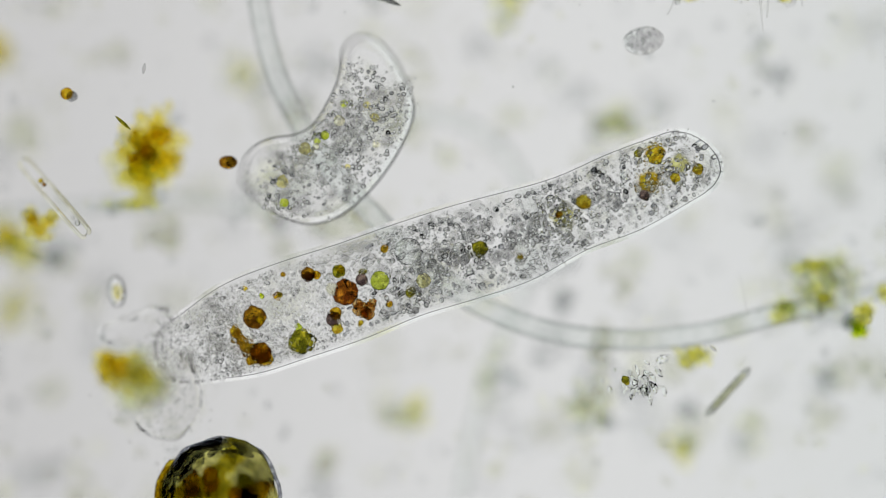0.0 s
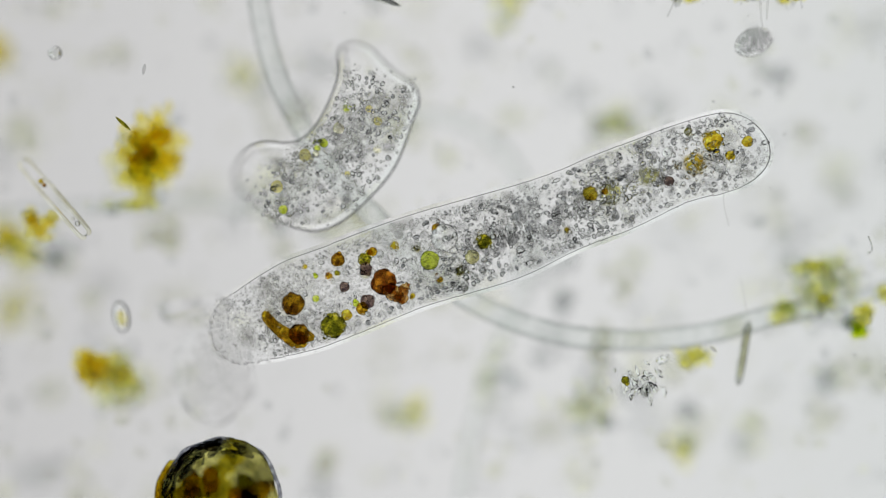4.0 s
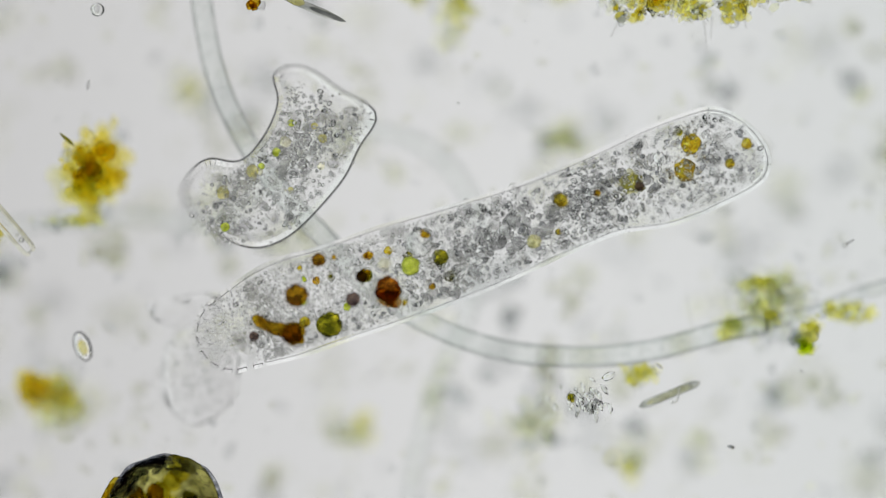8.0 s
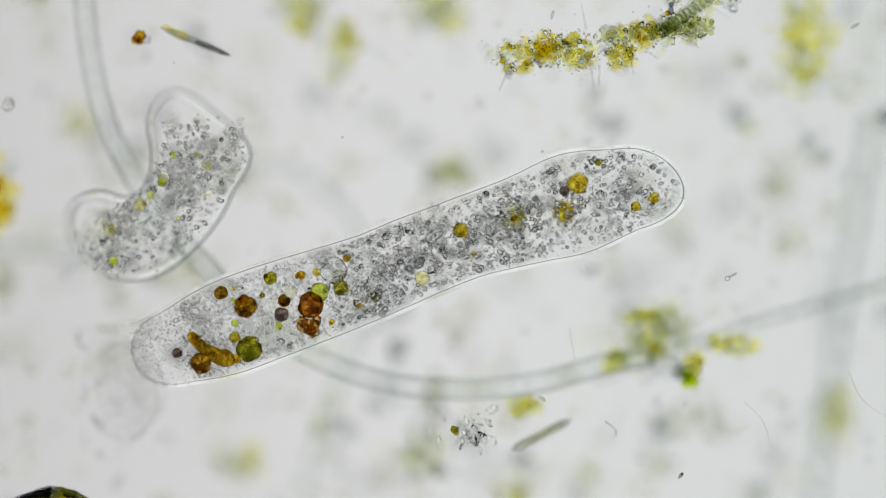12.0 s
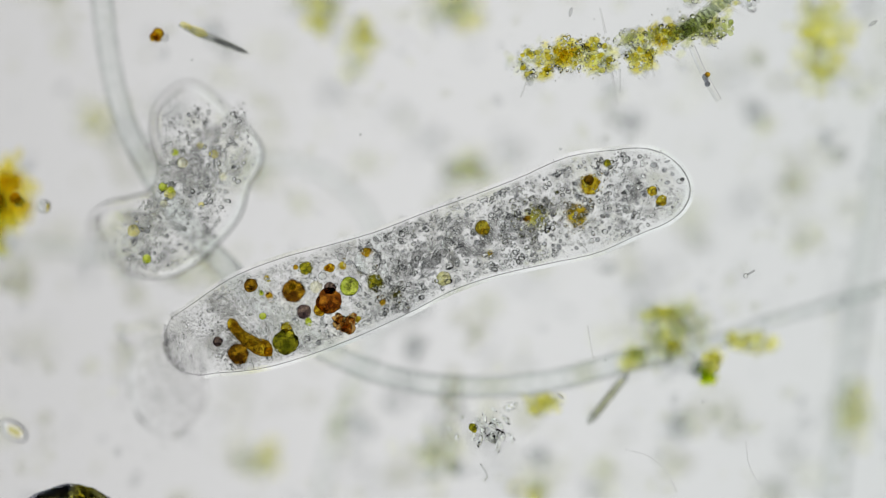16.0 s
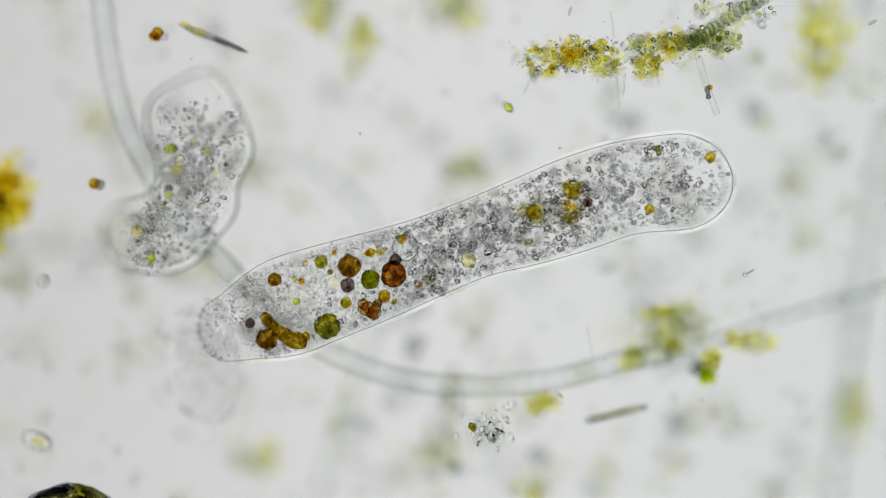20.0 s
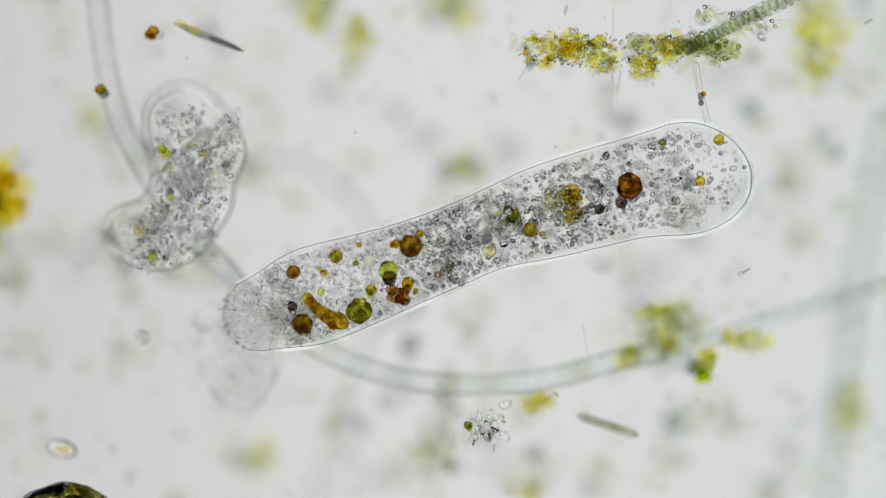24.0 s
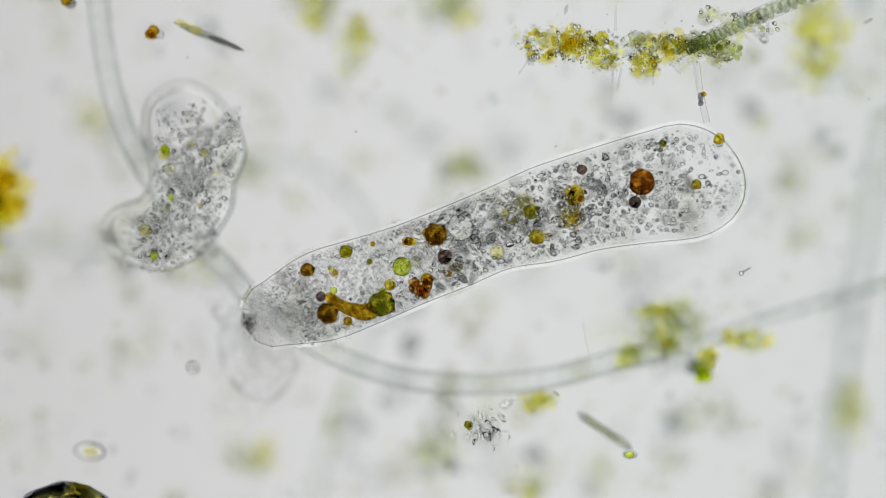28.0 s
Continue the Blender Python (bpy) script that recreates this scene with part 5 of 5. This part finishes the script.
def build_swimmers():
    def swimmer(name, label, parts, z, marks):
        root = tagged(new(name), label, "swimming cell")
        for pn, me, pl in parts:
            part(pn, me, root, pl)
        movers.append((root, [(t, (seen(t, x, y, z), math.radians(a))) for t, x, y, a in marks]))

    swimmer("ciliate", "pale oval ciliate with grainy inside", [
        ("pellicle", blobs("pellicle", [(0, 0, 0, 0.024, 1.5, 1, 0.8, 0)], TAIL, 3, 0.08), ""),
        ("grain_heart", blobs("grain_heart", [(0.030 * math.cos(i * 2.4) * (i / 44) ** 0.5, 0.019 * math.sin(i * 2.4) * (i / 44) ** 0.5, 0.004 * math.sin(i), 0.0042) for i in range(44)], SHADE, 2, 0.3), "grey grains inside")], -0.045,
        ((0, 1140, 72, 10), (0.4, 1155, 66, 20), (0.8, 1190, 64, 40), (1.3, 1236, 64, 80), (1.6, 1250, 90, 110), (2.0, 1232, 118, 130), (2.5, 1200, 131, 160), (2.8, 1222, 128, 185), (3, 1248, 118, 190), (3.5, 1282, 97, 200), (4.5, 1430, 30, 210), (5.5, 1640, -90, 215), (28, 1900, -300, 220)))
    swimmer("dark_swimmer", "small dark olive oval cell", [
        ("body", blobs("body", [(0, 0, 0, 0.013, 1.3, 0.9, 0.8, 0)], BROWN, 3, 0.1), ""), ("dark_end", blobs("dark_end", [(0.006, 0, 0.003, 0.010)], CRUST, 2, 0.1), "grey end")], 0.03,
        ((0, 403, 288, 0), (0.1, 360, 282, 0), (0.2, 318, 265, 10), (0.6, 174, 222, 10), (0.8, 82, 190, 10), (1.0, 5, 192, 10), (1.3, -120, 210, 0), (28, -900, 400, 0)))
    swimmer("brown_swimmer", "small brown round cell with dark end", [
        ("body", blobs("body", [(-0.004, 0.002, 0, 0.011)], AMBER, 3, 0.15), ""), ("dark_end", blobs("dark_end", [(0.005, -0.003, 0, 0.010)], CRUST, 2, 0.15), "grey end")], 0.02,
        ((0, 122, 168, 0), (0.6, 93, 178, 10), (1.3, 77, 200, 20), (1.9, 52, 211, 10), (2.5, 38, 223, 0), (3, 15, 240, 0), (3.5, -10, 250, 0), (5.5, -140, 330, 0), (28, -700, 500, 0)))
    swimmer("brown_swimmer", "small golden brown round cell with dark end", [
        ("body", blobs("body", [(-0.004, 0.004, 0, 0.010)], AMBER, 3, 0.15), ""), ("dark_end", blobs("dark_end", [(0.003, -0.003, 0, 0.010)], CRUST, 2, 0.15), "grey end")], -0.04,
        ((0, -300, 460, 0), (12, -80, 380, 0), (15, 10, 352, 0), (17, 58, 358, 0), (18.1, 105, 360, 10), (19.3, 150, 347, 20), (20, 172, 326, 30), (20.5, 186, 311, 40), (21.5, 180, 266, 20), (23.5, 182, 185, 0), (25, 170, 117, -20), (26.2, 140, 70, 0), (28, 122, 4, 10)))
    swimmer("oval_cell", "pale oval cell with olive middle", [
        ("wall", blobs("wall", [(0, 0, 0, 0.016, 1.75, 0.95, 0.8, 0)], SPECK, 3, 0.05), ""), ("content", blobs("content", [(-0.002, 0, 0, 0.0085, 1.7, 0.8, 0.7, 0)], FLOC_GOLD, 2, 0.2), "olive content")], -0.085,
        ((0, 210, 515, 95), (3, 217, 548, 100), (6, 225, 578, 100), (8, 150, 612, 110), (10, 62, 676, 135), (11, 10, 705, 140), (15, 14, 757, 145), (17, 32, 766, 150), (20, 65, 781, 160), (23.5, 102, 793, 165), (25, 123, 797, 170), (28, 159, 799, 175)))
    swimmer("round_cell", "small grey round drifting cell", [
        ("wall", blobs("wall", [(0, 0, 0, 0.012)], VACUOLE, 3, 0.1), ""), ("spot", blobs("spot", [(0.003, 0.002, 0.002, 0.0085)], SHADE, 2, 0.1), "grey spot")], -0.05,
        ((0, -150, 250, 0), (10, 120, 22, 0), (11, 62, 95, 20), (17, 80, 400, 40), (20, 76, 498, 60), (23.5, 230, 580, 80), (25, 286, 640, 100), (26, 310, 684, 104), (27, 310, 693, 107), (28, 341, 651, 110)))
    swimmer("spindle_cell", "tiny dark spindle-shaped cell drifting", [
        ("body", capsule(0.014, 0.0032, CRUST, "body", 0.8, 0.4), ""), ("spot", blobs("spot", [(0.003, -0.001, 0.002, 0.0024)], OLIVE, 2, 0.2), "olive spot")], 0.0,
        ((0, 2300, 600, 20), (6, 1400, 760, 20), (7, 1283, 781, 10), (8, 1292, 790, -10), (9, 1308, 789, 0), (9.5, 1320, 792, 20), (10, 1256, 808, 20), (10.5, 1212, 826, 15), (11, 1229, 826, 45), (12, 1205, 842, 55), (15, 1050, 900, 60), (28, 500, 1300, 60)))
    swimmer("hooked_cell", "tiny clear cell with a hooked tail", [
        ("tail", tube("tail", [(-0.005, 0.024, 0), (0.001, 0.010, 0), (0.003, 0, 0), (-0.002, -0.006, 0)], 0.0013, GRANULE, 6, 5), ""), ("head", blobs("head", [(-0.003, -0.006, 0, 0.0028)], SPECK, 2, 0.1), "clear head")], 0.004,
        ((0, 1900, 200, 0), (6, 1360, 600, -10), (7, 1216, 690, -20), (8, 1193, 708, -30), (9, 1210, 698, 20), (9.5, 1217, 708, 0), (10, 1152, 722, -5), (10.5, 1107, 752, 10), (11, 1116, 762, 45), (12, 1088, 765, 30), (15, 935, 815, 10), (28, 400, 1300, 0)))

    def flagellate(label, marks):
        swimmer("flagellate", label, [
            ("body", blobs("body", [(0, 0, 0, 0.0088, 1.5, 0.95, 0.8, 0)], VACUOLE, 3, 0.05), ""), ("plastid", blobs("plastid", [(-0.001, 0, 0.001, 0.0062, 1.5, 0.9, 0.8, 0)], GREEN, 2, 0.2), "yellow green plastid")], 0.012, marks)

    flagellate("small fast yellow green oval cell", ((0, 300, -700, -70), (16, 700, -300, -70), (17.4, 770, -60, -70), (17.8, 832, 175, -65), (18, 873, 271, -60), (18.3, 900, 330, -20), (18.7, 905, 335, 30), (19, 925, 281, 55), (19.2, 979, 188, 60), (19.7, 985, 152, 100),
                                                     (20.2, 800, 240, 160), (20.6, 657, 327, 190), (20.9, 569, 356, 205), (21.1, 497, 423, 215), (21.3, 407, 469, 205), (21.5, 310, 496, 195), (22.2, -60, 560, 190), (28, -700, 700, 190)))
    flagellate("small bright green oval cell by a needle", ((0, 2300, 1500, 0), (24, 1900, 1200, 0), (27.1, 1372, 905, -10), (27.3, 1318, 879, -10), (27.5, 1262, 853, -15), (27.7, 1201, 835, -20), (27.9, 1146, 810, -20), (28, 1115, 805, 0)))


def build_slivers():
    for x, y, a, ln, m, label in ((-52, 301, -42, 0.036, OLIVE, "dark golden sliver on a flake"), (-15, 205, 80, 0.02, SHADE, "grey sliver standing in the water"), (992, 700, -40, 0.016, SHADE, "thin dark sliver over yellow algae"),
                                  (1545, 40, 30, 0.02, SHADE, "thin grey sliver in the water"), (1010, 20, 75, 0.018, SHADE, "thin grey sliver in the water")):
        ob = new("sliver", capsule(ln, 0.0032, m, "sliver", 0.8, 0.4))
        ob.matrix_basis = pose(*at(x, y, 0.0), 0, 0, a)
        tagged(ob, label, "sliver", "slivers")
    ob = new("clear_bubble", blobs("clear_bubble", [(0, 0, 0, 0.02)], BUBBLE, 3, 0.05, 2))
    ob.location = at(915, 862, -0.12)
    tagged(ob, "clear round bubble beside yellow detritus", "bubble")


def build_specks():
    r = random.Random(31)
    items = [((r.uniform(-1.15, 0.95)), r.uniform(-0.55, 0.55), r.uniform(-0.3, 0.04), r.uniform(0.0012, 0.0028)) for _ in range(110)]
    tagged(new("specks", blobs("specks", items, GRANULE)), "fine specks floating in the water", "specks", kind="stuff")
    for k in range(8):
        items = [(r.uniform(-1.15, 0.9), r.uniform(-0.55, 0.55), r.uniform(-0.36, -0.12), r.uniform(0.004, 0.011), r.uniform(1, 2), 1, 0.6) for _ in range(90)]
        tagged(new("water_haze", blobs("water_haze", items, FLOC_GREY if k % 3 == 0 else FLOC_PALE, 1, 0.5, k)), "faint cloudy bacteria in the water", "haze", kind="stuff")
    for k in range(170):
        x, y, z = r.uniform(-1.15, 0.9), r.uniform(-0.55, 0.55), r.uniform(-0.46, -0.2)
        items = [(r.gauss(0, 0.02), r.gauss(0, 0.014), r.gauss(0, 0.01), r.uniform(0.006, 0.019)) for _ in range(6)]
        ob = new("smudge", blobs("smudge", items, FLOC_PALE if k % 3 else FLOC_GREY, 2, 0.5, k))
        ob.matrix_basis = pose(x, y, z, 0, 0, r.uniform(0, 180))
        tagged(ob, "faint grey smudge of bacteria in the water", "smudge", "bacterial smudges", kind="stuff")


build_stage()
build_big()
build_small()
build_threads()
build_flocs()
build_diatoms()
build_egg()
build_crystals()
build_strand()
build_swimmers()
build_slivers()
build_specks()


def motions():
    for ob, rows, z, settle in skins:
        walk(ob, [(t, pose(p.x, p.y, z - settle * min(1, max(0, (t - 8) / 9)), 0, 0, math.degrees(a))) for t, p, a in rows])
    for ob, rows in movers:
        keyed = []
        for row in rows:
            t = row[0]
            p, a = row[1] if isinstance(row[1], tuple) else (row[1], row[2])
            keyed.append((t, pose(p.x, p.y, p.z, 0, 0, math.degrees(a))))
        walk(ob, keyed)


motions()
